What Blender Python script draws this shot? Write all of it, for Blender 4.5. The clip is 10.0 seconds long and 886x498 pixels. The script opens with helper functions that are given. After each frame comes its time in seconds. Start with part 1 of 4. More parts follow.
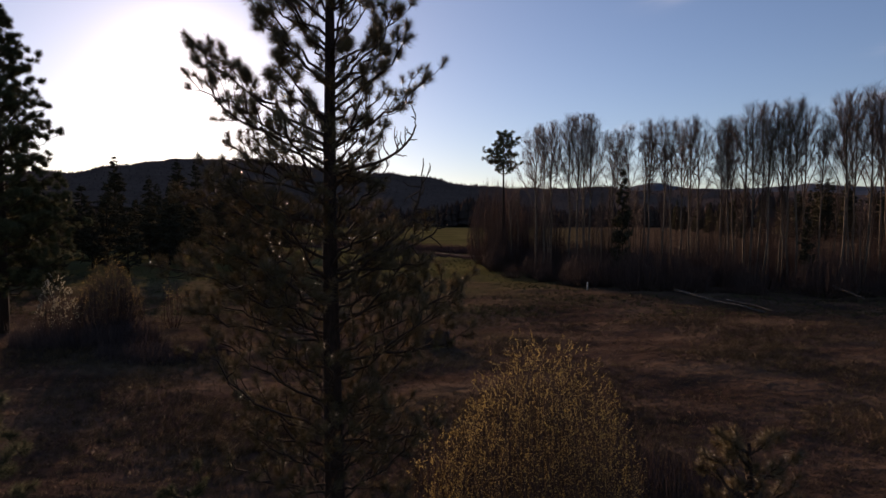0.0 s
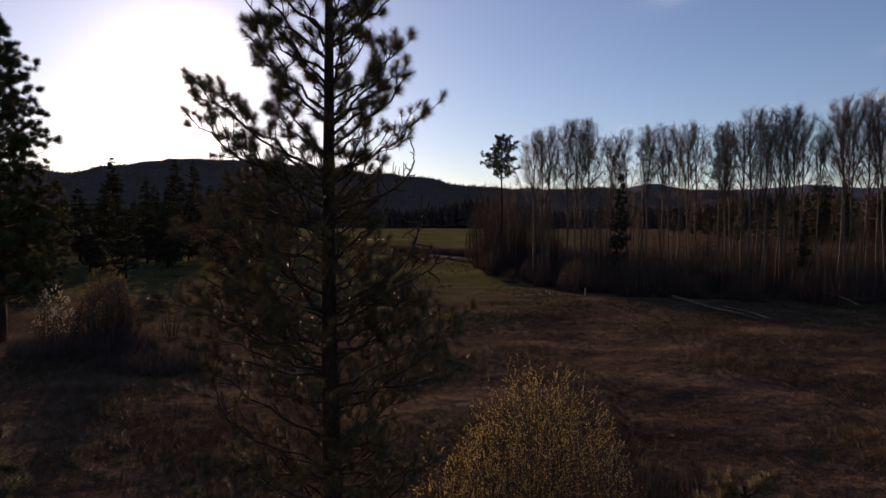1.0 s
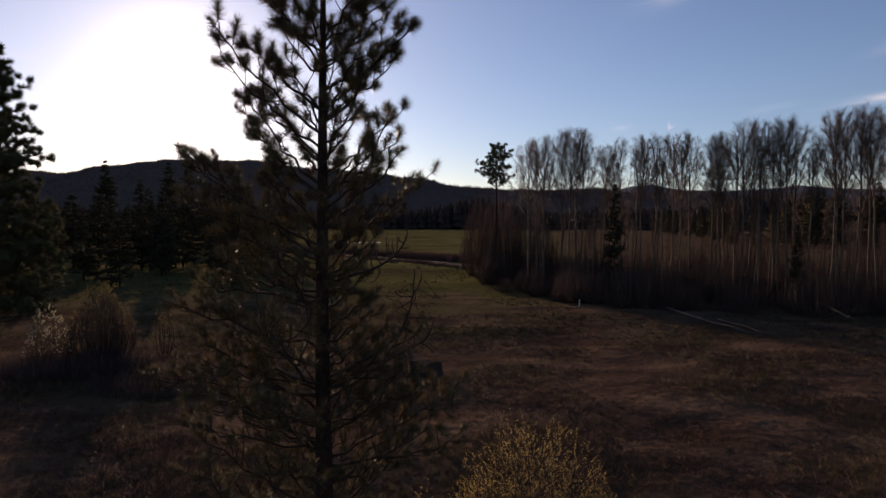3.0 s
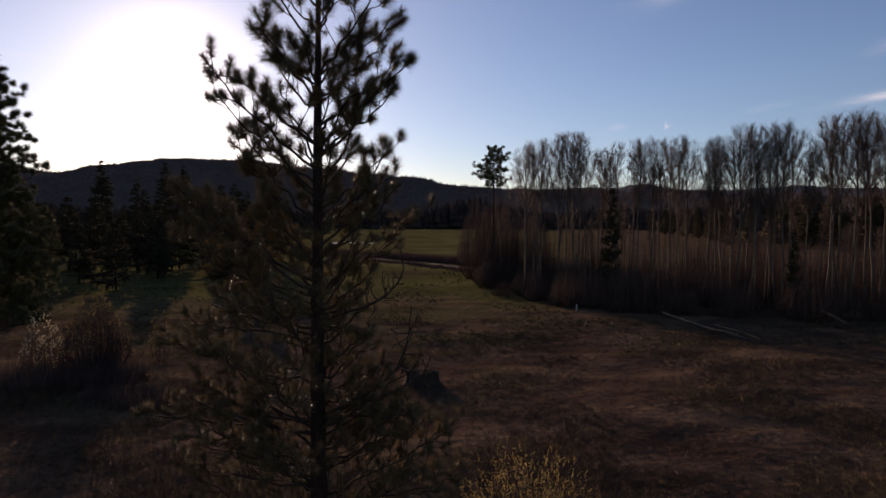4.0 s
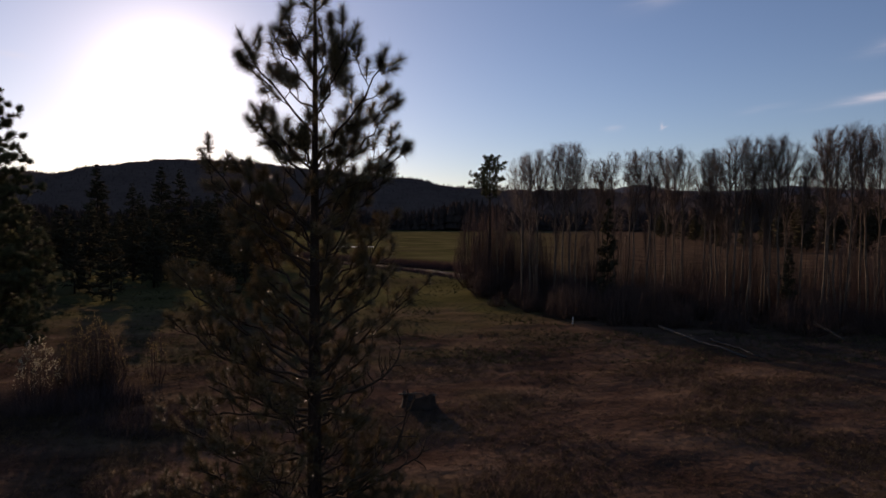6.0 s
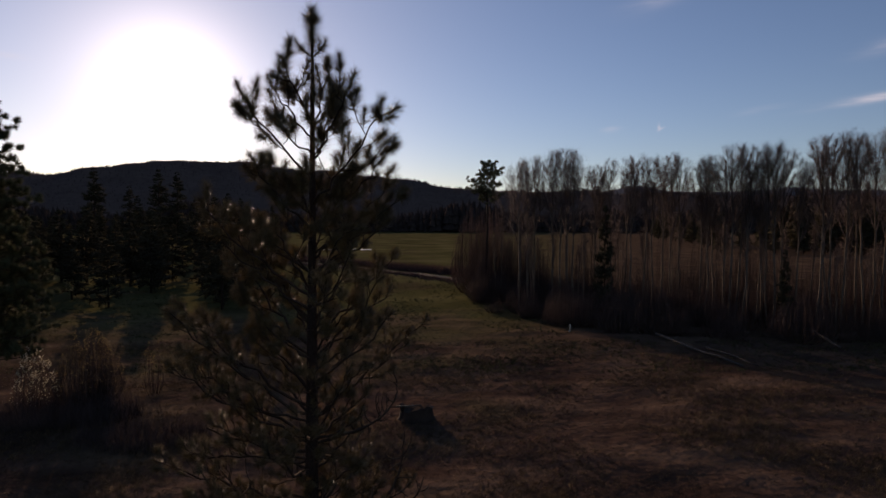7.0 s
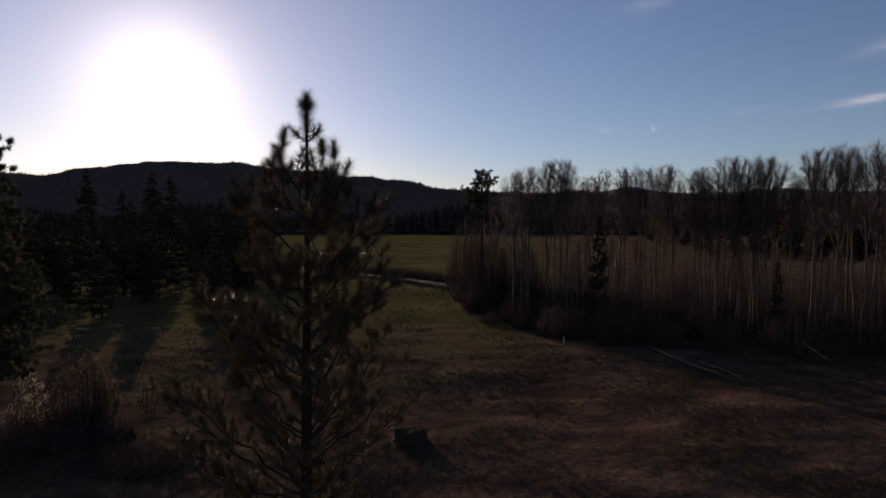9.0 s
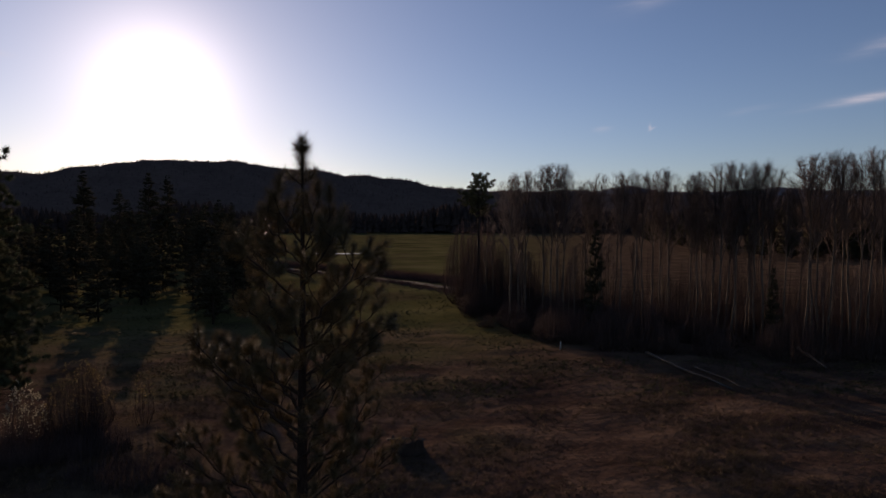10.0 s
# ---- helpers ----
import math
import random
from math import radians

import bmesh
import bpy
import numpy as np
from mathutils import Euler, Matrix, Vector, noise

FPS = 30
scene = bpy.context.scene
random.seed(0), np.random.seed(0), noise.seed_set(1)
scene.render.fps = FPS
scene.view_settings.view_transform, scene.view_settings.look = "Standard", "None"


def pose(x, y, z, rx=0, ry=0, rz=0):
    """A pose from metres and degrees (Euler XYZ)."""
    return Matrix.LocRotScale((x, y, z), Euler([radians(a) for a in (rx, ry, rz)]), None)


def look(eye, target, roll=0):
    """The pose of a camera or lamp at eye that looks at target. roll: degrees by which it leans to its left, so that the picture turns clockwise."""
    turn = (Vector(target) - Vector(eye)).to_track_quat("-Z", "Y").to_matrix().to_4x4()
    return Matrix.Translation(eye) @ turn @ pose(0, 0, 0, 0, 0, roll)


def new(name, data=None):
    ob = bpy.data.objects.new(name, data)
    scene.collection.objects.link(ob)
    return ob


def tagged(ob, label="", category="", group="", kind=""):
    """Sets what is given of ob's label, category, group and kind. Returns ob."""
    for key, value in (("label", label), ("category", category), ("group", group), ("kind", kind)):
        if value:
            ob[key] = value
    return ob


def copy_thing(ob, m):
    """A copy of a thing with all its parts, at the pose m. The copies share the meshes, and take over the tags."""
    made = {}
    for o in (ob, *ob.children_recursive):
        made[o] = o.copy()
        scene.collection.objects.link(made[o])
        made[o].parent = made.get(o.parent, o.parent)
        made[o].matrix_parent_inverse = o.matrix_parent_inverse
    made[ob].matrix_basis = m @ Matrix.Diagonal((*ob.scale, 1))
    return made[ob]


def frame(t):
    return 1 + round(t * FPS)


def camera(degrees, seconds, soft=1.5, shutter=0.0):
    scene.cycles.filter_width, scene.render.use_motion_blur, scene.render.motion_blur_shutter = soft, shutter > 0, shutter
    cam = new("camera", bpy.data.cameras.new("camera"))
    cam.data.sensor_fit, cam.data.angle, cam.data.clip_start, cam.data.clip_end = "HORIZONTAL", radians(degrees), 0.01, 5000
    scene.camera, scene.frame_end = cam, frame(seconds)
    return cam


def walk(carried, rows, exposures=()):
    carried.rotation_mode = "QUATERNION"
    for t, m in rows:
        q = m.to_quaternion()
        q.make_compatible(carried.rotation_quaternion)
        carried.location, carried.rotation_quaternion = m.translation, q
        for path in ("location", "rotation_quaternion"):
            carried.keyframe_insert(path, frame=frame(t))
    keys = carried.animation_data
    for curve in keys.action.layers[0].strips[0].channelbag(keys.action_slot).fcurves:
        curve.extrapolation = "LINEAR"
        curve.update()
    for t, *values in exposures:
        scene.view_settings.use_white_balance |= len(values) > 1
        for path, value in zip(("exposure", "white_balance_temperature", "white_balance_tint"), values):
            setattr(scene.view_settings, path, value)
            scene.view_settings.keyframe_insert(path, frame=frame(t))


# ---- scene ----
cam = camera(71.2, 10.0)
METRES, EYE, TILT, LEAN, TURN = 5.3, 6.1, -2.6, 0.0, 0.0
ROWS = [
    (0.0, 0.0, 0.0, 0.0, 0.0, 0.0, -0.0),
    (0.5, -0.0003, -0.0052, 0.0425, -0.061, 0.02, -0.04),
    (1.0, -0.0006, -0.0084, 0.0883, -0.182, 0.03, -0.09),
    (1.5, -0.0007, -0.0107, 0.1344, -0.253, -0.01, -0.11),
    (2.0, -0.0005, -0.0162, 0.181, -0.344, 0.02, -0.1),
    (2.5, 0.0022, -0.0227, 0.227, -0.485, 0.09, -0.09),
    (4.0, 0.0059, -0.0034, 0.3647, -0.908, -0.01, -0.09),
    (4.5, 0.0045, 0.0021, 0.4161, -1.009, -0.06, -0.08),
    (5.0, 0.0036, 0.0008, 0.4678, -1.1, -0.08, -0.08),
    (5.5, 0.004, -0.0046, 0.5185, -1.161, -0.02, -0.07),
    (7.0, 0.0083, -0.0257, 0.6768, -1.454, 0.16, -0.02),
    (7.5, 0.0088, -0.033, 0.7264, -1.575, 0.17, -0.01),
    (8.0, 0.0105, -0.0413, 0.7794, -1.646, 0.18, -0.04),
    (8.5, 0.0099, -0.0463, 0.8305, -1.797, 0.21, -0.03),
    (9.0, 0.012, -0.0498, 0.8826, -1.958, 0.22, -0.01),
    (9.5, 0.015, -0.0519, 0.9374, -2.099, 0.16, -0.05),
    (10.0, 0.0169, -0.0563, 0.9926, -2.21, 0.1, -0.03),
]
walk(cam, [(t, pose(0, 0, EYE, TILT, LEAN, TURN) @ pose(METRES * x, METRES * y, METRES * z, 90 + pitch, roll, yaw)) for t, x, y, z, yaw, pitch, roll in ROWS], [(0.0, 0.2, 7000, 29), (4.5, 0.1, 6900, 29), (7.0, -0.15, 6850, 29), (10.0, -0.3, 6700, 29)])

# ---- world, sun ----
SUN_AZ, SUN_EL = -22.2, 11.4
to_sun = Vector((math.sin(radians(SUN_AZ)) * math.cos(radians(SUN_EL)), math.cos(radians(SUN_AZ)) * math.cos(radians(SUN_EL)), math.sin(radians(SUN_EL))))
world = bpy.data.worlds.new("evening_sky")
scene.world = world
world.use_nodes = True
wn, wl = world.node_tree.nodes, world.node_tree.links
wn.clear()
sky = wn.new("ShaderNodeTexSky")
sky.sky_type = "NISHITA"
sky.sun_disc = False
sky.sun_elevation, sky.sun_rotation = radians(SUN_EL), radians(SUN_AZ)
sky.altitude, sky.air_density, sky.dust_density, sky.ozone_density = 700, 1.0, 0.37, 3.0
bg = wn.new("ShaderNodeBackground")
bg.inputs["Strength"].default_value = 0.1
wout = wn.new("ShaderNodeOutputWorld")


def wm(op, a, b=None, clamp=False):
    """One step of arithmetic in the sky."""
    n = wn.new("ShaderNodeMath")
    n.operation, n.use_clamp = op, clamp
    for i, q in enumerate((a, b)):
        if q is None:
            continue
        if isinstance(q, (int, float)):
            n.inputs[i].default_value = q
        else:
            wl.new(q, n.inputs[i])
    return n.outputs[0]


# thin wisps of cloud: bearing, height, breadth, depth, slope (degrees), weight
wco = wn.new("ShaderNodeTexCoord")
wsep = wn.new("ShaderNodeSeparateXYZ")
wl.new(wco.outputs["Generated"], wsep.inputs[0])
bear = wm("MULTIPLY", wm("ARCTAN2", wsep.outputs[0], wsep.outputs[1]), 180 / math.pi)
elev = wm("MULTIPLY", wm("ARCSINE", wsep.outputs[2]), 180 / math.pi)
wmap = wn.new("ShaderNodeMapping")
wmap.inputs["Rotation"].default_value = (0, radians(12), 0)
wmap.inputs["Scale"].default_value = (9, 9, 60)
wl.new(wco.outputs["Generated"], wmap.inputs[0])
wnoise = wn.new("ShaderNodeTexNoise")
wnoise.inputs["Scale"].default_value, wnoise.inputs["Detail"].default_value = 1.6, 6
wl.new(wmap.outputs[0], wnoise.inputs["Vector"])
veil = None
for b0, e0, wb, we, slope, weight in ((37.2, 9.5, 3.6, 0.3, 0.1, 1.5), (38.2, 13.3, 2.4, 0.5, 0.16, 0.9), (21.5, 19.3, 3.0, 0.9, 0.25, 0.7), (20.55, 8.25, 0.12, 0.26, 0, 1.2), (20.7, 8.1, 0.26, 0.1, 0.4, 0.9), (16.5, 8.2, 0.7, 0.25, 0.1, 0.5), (-33.5, 12.3, 1.2, 0.25, 0, 0.6), (28.5, 9.2, 1.6, 0.25, 0.1, 0.35)):
    db = wm("SUBTRACT", bear, b0)
    de = wm("SUBTRACT", wm("SUBTRACT", elev, e0), wm("MULTIPLY", db, slope))
    q = wm("ADD", wm("POWER", wm("ABSOLUTE", wm("DIVIDE", db, wb)), 2), wm("POWER", wm("ABSOLUTE", wm("DIVIDE", de, we)), 2))
    g_ = wm("MULTIPLY", wm("EXPONENT", wm("MULTIPLY", q, -1)), weight)
    veil = g_ if veil is None else wm("ADD", veil, g_)
wisp = wm("MULTIPLY", veil, wm("MULTIPLY", wm("SUBTRACT", wnoise.outputs["Fac"], 0.28), 2.2, True), True)
cloud = wn.new("ShaderNodeMix")
cloud.data_type = "RGBA"
cloud.inputs["B"].default_value = (6.6, 6.9, 7.2, 1)
wl.new(wm("MULTIPLY", wisp, 0.6), cloud.inputs["Factor"])
wl.new(sky.outputs[0], cloud.inputs["A"])
# the bright aureole close round the sun
way = wn.new("ShaderNodeVectorMath")
way.operation = "DOT_PRODUCT"
way.inputs[1].default_value = to_sun
wl.new(wco.outputs["Generated"], way.inputs[0])
off_sun = wm("MULTIPLY", wm("ARCCOSINE", wm("MINIMUM", way.outputs["Value"], 1.0)), 180 / math.pi)
halo = wm("ADD", wm("MULTIPLY", wm("EXPONENT", wm("MULTIPLY", wm("POWER", wm("DIVIDE", off_sun, 4.9), 2), -1)), 8.0), wm("MULTIPLY", wm("EXPONENT", wm("DIVIDE", off_sun, -13.0)), 2.8))
glow = wn.new("ShaderNodeMix")
glow.data_type, glow.blend_type = "RGBA", "ADD"
glow.inputs["Factor"].default_value = 1.0
wl.new(cloud.outputs["Result"], glow.inputs["A"])
tone = wn.new("ShaderNodeVectorMath")
tone.operation = "SCALE"
tone.inputs[0].default_value = (1.0, 0.9, 0.74)
wl.new(halo, tone.inputs["Scale"])
wl.new(tone.outputs["Vector"], glow.inputs["B"])
wl.new(glow.outputs["Result"], bg.inputs["Color"])
wl.new(bg.outputs[0], wout.inputs["Surface"])

sun = new("sun", bpy.data.lights.new("sun", "SUN"))
sun.data.energy, sun.data.angle, sun.data.color = 4.5, radians(0.6), (1.0, 0.8, 0.55)
sun.matrix_world = look(tuple(to_sun * 100), (0, 0, 0))

# ---- materials ----


def material(name, dark, light, rough=0.85, scale=3.0, fine=40.0, bump=0.3, bump_size=0.01, translucent=0.0, per_piece=0.0, stretch=(1, 1, 1), spec=0.12):
    """A surface with two scales of colour variation and fine relief."""
    m = bpy.data.materials.new(name)
    m.use_nodes = True
    n, l = m.node_tree.nodes, m.node_tree.links
    b, out = n["Principled BSDF"], n["Material Output"]
    co = n.new("ShaderNodeTexCoord")
    mp = n.new("ShaderNodeMapping")
    mp.inputs["Scale"].default_value = stretch
    l.new(co.outputs["Object"], mp.inputs["Vector"])
    a, c = n.new("ShaderNodeTexNoise"), n.new("ShaderNodeTexNoise")
    for t, s, d in ((a, scale, 4), (c, fine, 3)):
        t.inputs["Scale"].default_value, t.inputs["Detail"].default_value = s, d
        l.new(mp.outputs[0], t.inputs["Vector"])
    mix = n.new("ShaderNodeMath")
    mix.operation = "MULTIPLY_ADD"
    mix.inputs[1].default_value = 0.55
    l.new(c.outputs["Fac"], mix.inputs[0])
    half = n.new("ShaderNodeMath")
    half.operation = "MULTIPLY"
    half.inputs[1].default_value = 0.45
    l.new(a.outputs["Fac"], half.inputs[0])
    l.new(half.outputs[0], mix.inputs[2])
    ramp = n.new("ShaderNodeValToRGB")
    ramp.color_ramp.elements[0].position, ramp.color_ramp.elements[1].position = 0.32, 0.68
    ramp.color_ramp.elements[0].color, ramp.color_ramp.elements[1].color = (*dark, 1), (*light, 1)
    l.new(mix.outputs[0], ramp.inputs["Fac"])
    colour = ramp.outputs["Color"]
    if per_piece:
        g, hv, mr = n.new("ShaderNodeNewGeometry"), n.new("ShaderNodeHueSaturation"), n.new("ShaderNodeMapRange")
        mr.inputs["To Min"].default_value, mr.inputs["To Max"].default_value = 1 - per_piece, 1 + per_piece
        l.new(g.outputs["Random Per Island"], mr.inputs["Value"])
        l.new(mr.outputs[0], hv.inputs["Value"])
        l.new(colour, hv.inputs["Color"])
        colour = hv.outputs["Color"]
    l.new(colour, b.inputs["Base Color"])
    b.inputs["Roughness"].default_value = rough
    b.inputs["Specular IOR Level"].default_value = spec
    if bump:
        bp = n.new("ShaderNodeBump")
        bp.inputs["Strength"].default_value, bp.inputs["Distance"].default_value = bump, bump_size
        l.new(mix.outputs[0], bp.inputs["Height"])
        l.new(bp.outputs[0], b.inputs["Normal"])
    if translucent:
        tr, ms = n.new("ShaderNodeBsdfTranslucent"), n.new("ShaderNodeMixShader")
        l.new(colour, tr.inputs["Color"])
        ms.inputs[0].default_value = translucent
        l.new(b.outputs[0], ms.inputs[1])
        l.new(tr.outputs[0], ms.inputs[2])
        l.new(ms.outputs[0], out.inputs["Surface"])
    return m


PINE_BARK = material("pine_bark", (0.016, 0.01, 0.008), (0.058, 0.036, 0.026), 0.9, 4, 30, 0.8, 0.03, stretch=(1, 1, 0.3))
TWIG_BARK = material("twig_bark", (0.028, 0.02, 0.015), (0.085, 0.058, 0.042), 0.95, 6, 40, 0.3, 0.005, spec=0.02)
NEEDLES = material("pine_needles", (0.1, 0.07, 0.028), (0.22, 0.155, 0.064), 0.36, 3, 30, 0, translucent=0.5, per_piece=0.45, spec=0.5)
COARSE_NEEDLES = material("coarse_pine_needles", (0.05, 0.053, 0.025), (0.12, 0.115, 0.055), 0.8, 2, 12, 0, translucent=0.2, per_piece=0.4, spec=0.05)
FAR_NEEDLES = material("conifer_foliage", (0.034, 0.03, 0.02), (0.076, 0.064, 0.038), 0.9, 0.5, 6, 0, translucent=0.08, per_piece=0.35, spec=0.0)
ASPEN_BARK = material("aspen_bark", (0.036, 0.025, 0.018), (0.175, 0.13, 0.095), 0.8, 1.2, 14, 0.3, 0.01, stretch=(1, 1, 0.5))
ASPEN_TWIG = material("aspen_twigs", (0.055, 0.037, 0.03), (0.14, 0.094, 0.075), 0.8, 1, 10, 0, per_piece=0.3)
DARK_TWIG = material("thicket_twigs", (0.036, 0.024, 0.02), (0.1, 0.066, 0.055), 0.9, 1, 10, 0, per_piece=0.35, spec=0.03)
SAPLING_TWIG = material("sapling_twigs", (0.024, 0.016, 0.013), (0.066, 0.043, 0.036), 0.9, 1, 10, 0, per_piece=0.35, spec=0.02)
CLUMP_TWIG = material("clump_twigs", (0.06, 0.038, 0.03), (0.16, 0.098, 0.075), 0.9, 1, 10, 0, per_piece=0.35, spec=0.02)
RED_TWIG = material("brush_twigs", (0.045, 0.024, 0.02), (0.12, 0.065, 0.05), 0.8, 1, 10, 0, per_piece=0.35)
BUD_LEAF = material("willow_buds", (0.2, 0.135, 0.046), (0.45, 0.32, 0.12), 0.6, 2, 20, 0, translucent=0.45, per_piece=0.35)
PALE_LEAF = material("pale_blossom", (0.24, 0.2, 0.13), (0.48, 0.42, 0.3), 0.6, 2, 20, 0, translucent=0.4, per_piece=0.25)
GRASS = material("dry_grass", (0.045, 0.03, 0.018), (0.19, 0.125, 0.06), 0.7, 0.25, 3, 0, translucent=0.3, per_piece=0.45)
GREEN_GRASS = material("meadow_grass", (0.035, 0.036, 0.011), (0.1, 0.094, 0.032), 0.7, 0.15, 2, 0, translucent=0.3, per_piece=0.4)
STRAW = material("pale_straw", (0.1, 0.07, 0.036), (0.27, 0.195, 0.105), 0.8, 0.3, 3, 0, translucent=0.25, per_piece=0.4, spec=0.05)
DEAD_WOOD = material("weathered_wood", (0.032, 0.026, 0.021), (0.115, 0.096, 0.08), 0.7, 2, 30, 0.5, 0.01, stretch=(1, 1, 0.25))
PALE_WOOD = material("bleached_wood", (0.3, 0.27, 0.22), (0.6, 0.55, 0.48), 0.7, 3, 30, 0.3, 0.01)
STUMP_WOOD = material("old_stump_wood", (0.018, 0.012, 0.009), (0.055, 0.036, 0.027), 0.85, 3, 24, 0.7, 0.02)
STUMP_TOP = material("stump_cut_face", (0.022, 0.017, 0.014), (0.07, 0.052, 0.04), 0.9, 5, 40, 0.6, 0.02, spec=0.0)
GRAVEL = material("pale_gravel", (0.06, 0.052, 0.042), (0.14, 0.12, 0.1), 0.9, 0.4, 6, 0.4, 0.05)
WHITE_GRAVEL = material("bleached_gravel", (0.5, 0.5, 0.48), (0.75, 0.74, 0.7), 0.6, 0.4, 6, 0.2, 0.05)
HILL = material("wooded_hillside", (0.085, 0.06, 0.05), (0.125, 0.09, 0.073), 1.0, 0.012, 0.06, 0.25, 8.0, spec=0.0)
# the blue-grey here is distance haze put into the base colour
FAR_HILL = material("haze_tinted_hills", (0.06, 0.065, 0.075), (0.12, 0.125, 0.14), 1.0, 0.01, 0.06, 0.6, 8.0, spec=0.0)
FOREST = material("far_forest_foliage", (0.032, 0.023, 0.019), (0.055, 0.04, 0.033), 1.0, 0.05, 0.4, 0, per_piece=0.15, spec=0.0)
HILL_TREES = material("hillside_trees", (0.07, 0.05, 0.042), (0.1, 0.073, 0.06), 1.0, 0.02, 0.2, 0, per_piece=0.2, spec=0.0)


def ground_material():
    m = bpy.data.materials.new("rough_pasture")
    m.use_nodes = True
    n, l = m.node_tree.nodes, m.node_tree.links
    b = n["Principled BSDF"]
    b.inputs["Roughness"].default_value, b.inputs["Specular IOR Level"].default_value = 1.0, 0.0
    co = n.new("ShaderNodeTexCoord")

    def tex(scale, detail, stretch=(1, 1, 1)):
        mp, t = n.new("ShaderNodeMapping"), n.new("ShaderNodeTexNoise")
        mp.inputs["Scale"].default_value = stretch
        t.inputs["Scale"].default_value, t.inputs["Detail"].default_value = scale, detail
        l.new(co.outputs["Object"], mp.inputs[0])
        l.new(mp.outputs[0], t.inputs["Vector"])
        return t.outputs["Fac"]

    def ramp(fac, stops):
        r = n.new("ShaderNodeValToRGB")
        e = r.color_ramp.elements
        while len(e) < len(stops):
            e.new(0.5)
        for el, (p, c) in zip(e, stops):
            el.position, el.color = p, (*c, 1)
        l.new(fac, r.inputs["Fac"])
        return r.outputs["Color"]

    def mixed(fac, a, c):
        x = n.new("ShaderNodeMix")
        x.data_type = "RGBA"
        l.new(fac, x.inputs["Factor"])
        l.new(a, x.inputs["A"])
        l.new(c, x.inputs["B"])
        return x.outputs["Result"]

    brown = ramp(tex(0.35, 6, (0.5, 1, 1)), [(0.3, (0.036, 0.022, 0.017)), (0.5, (0.078, 0.048, 0.035)), (0.72, (0.145, 0.092, 0.061))])
    green = ramp(tex(0.06, 6), [(0.3, (0.05, 0.046, 0.018)), (0.5, (0.09, 0.08, 0.031)), (0.7, (0.14, 0.12, 0.05))])
    sep = n.new("ShaderNodeSeparateXYZ")
    l.new(co.outputs["Object"], sep.inputs[0])
    far = n.new("ShaderNodeMapRange")
    far.inputs["From Min"].default_value, far.inputs["From Max"].default_value = 38, 75
    l.new(sep.outputs["Y"], far.inputs["Value"])
    patch = n.new("ShaderNodeMath")
    patch.operation = "ADD"
    l.new(far.outputs[0], patch.inputs[0])
    shift = n.new("ShaderNodeMapRange")
    shift.inputs["From Min"].default_value, shift.inputs["From Max"].default_value = 0.35, 0.65
    shift.inputs["To Min"].default_value, shift.inputs["To Max"].default_value = -0.35, 0.35
    l.new(tex(0.09, 4), shift.inputs["Value"])
    l.new(shift.outputs[0], patch.inputs[1])
    patch.use_clamp = True
    aside, dry, wet = n.new("ShaderNodeMath"), n.new("ShaderNodeMapRange"), n.new("ShaderNodeMath")
    aside.operation, wet.operation = "DIVIDE", "MULTIPLY"
    l.new(sep.outputs["X"], aside.inputs[0])
    l.new(sep.outputs["Y"], aside.inputs[1])
    dry.inputs["From Min"].default_value, dry.inputs["From Max"].default_value = 0.08, 0.3
    dry.inputs["To Min"].default_value, dry.inputs["To Max"].default_value = 1.0, 0.15
    l.new(aside.outputs[0], dry.inputs["Value"])
    l.new(patch.outputs[0], wet.inputs[0])
    l.new(dry.outputs[0], wet.inputs[1])
    l.new(mixed(wet.outputs[0], brown, green), b.inputs["Base Color"])
    bp = n.new("ShaderNodeBump")
    bp.inputs["Strength"].default_value, bp.inputs["Distance"].default_value = 0.9, 0.12
    l.new(tex(2.2, 8), bp.inputs["Height"])
    l.new(bp.outputs[0], b.inputs["Normal"])
    return m


GROUND = ground_material()

# ---- mesh tools ----
rng = np.random.default_rng(7)


def unit(v):
    v = np.asarray(v, float)
    return v / np.maximum(np.linalg.norm(v, axis=-1, keepdims=True), 1e-9)


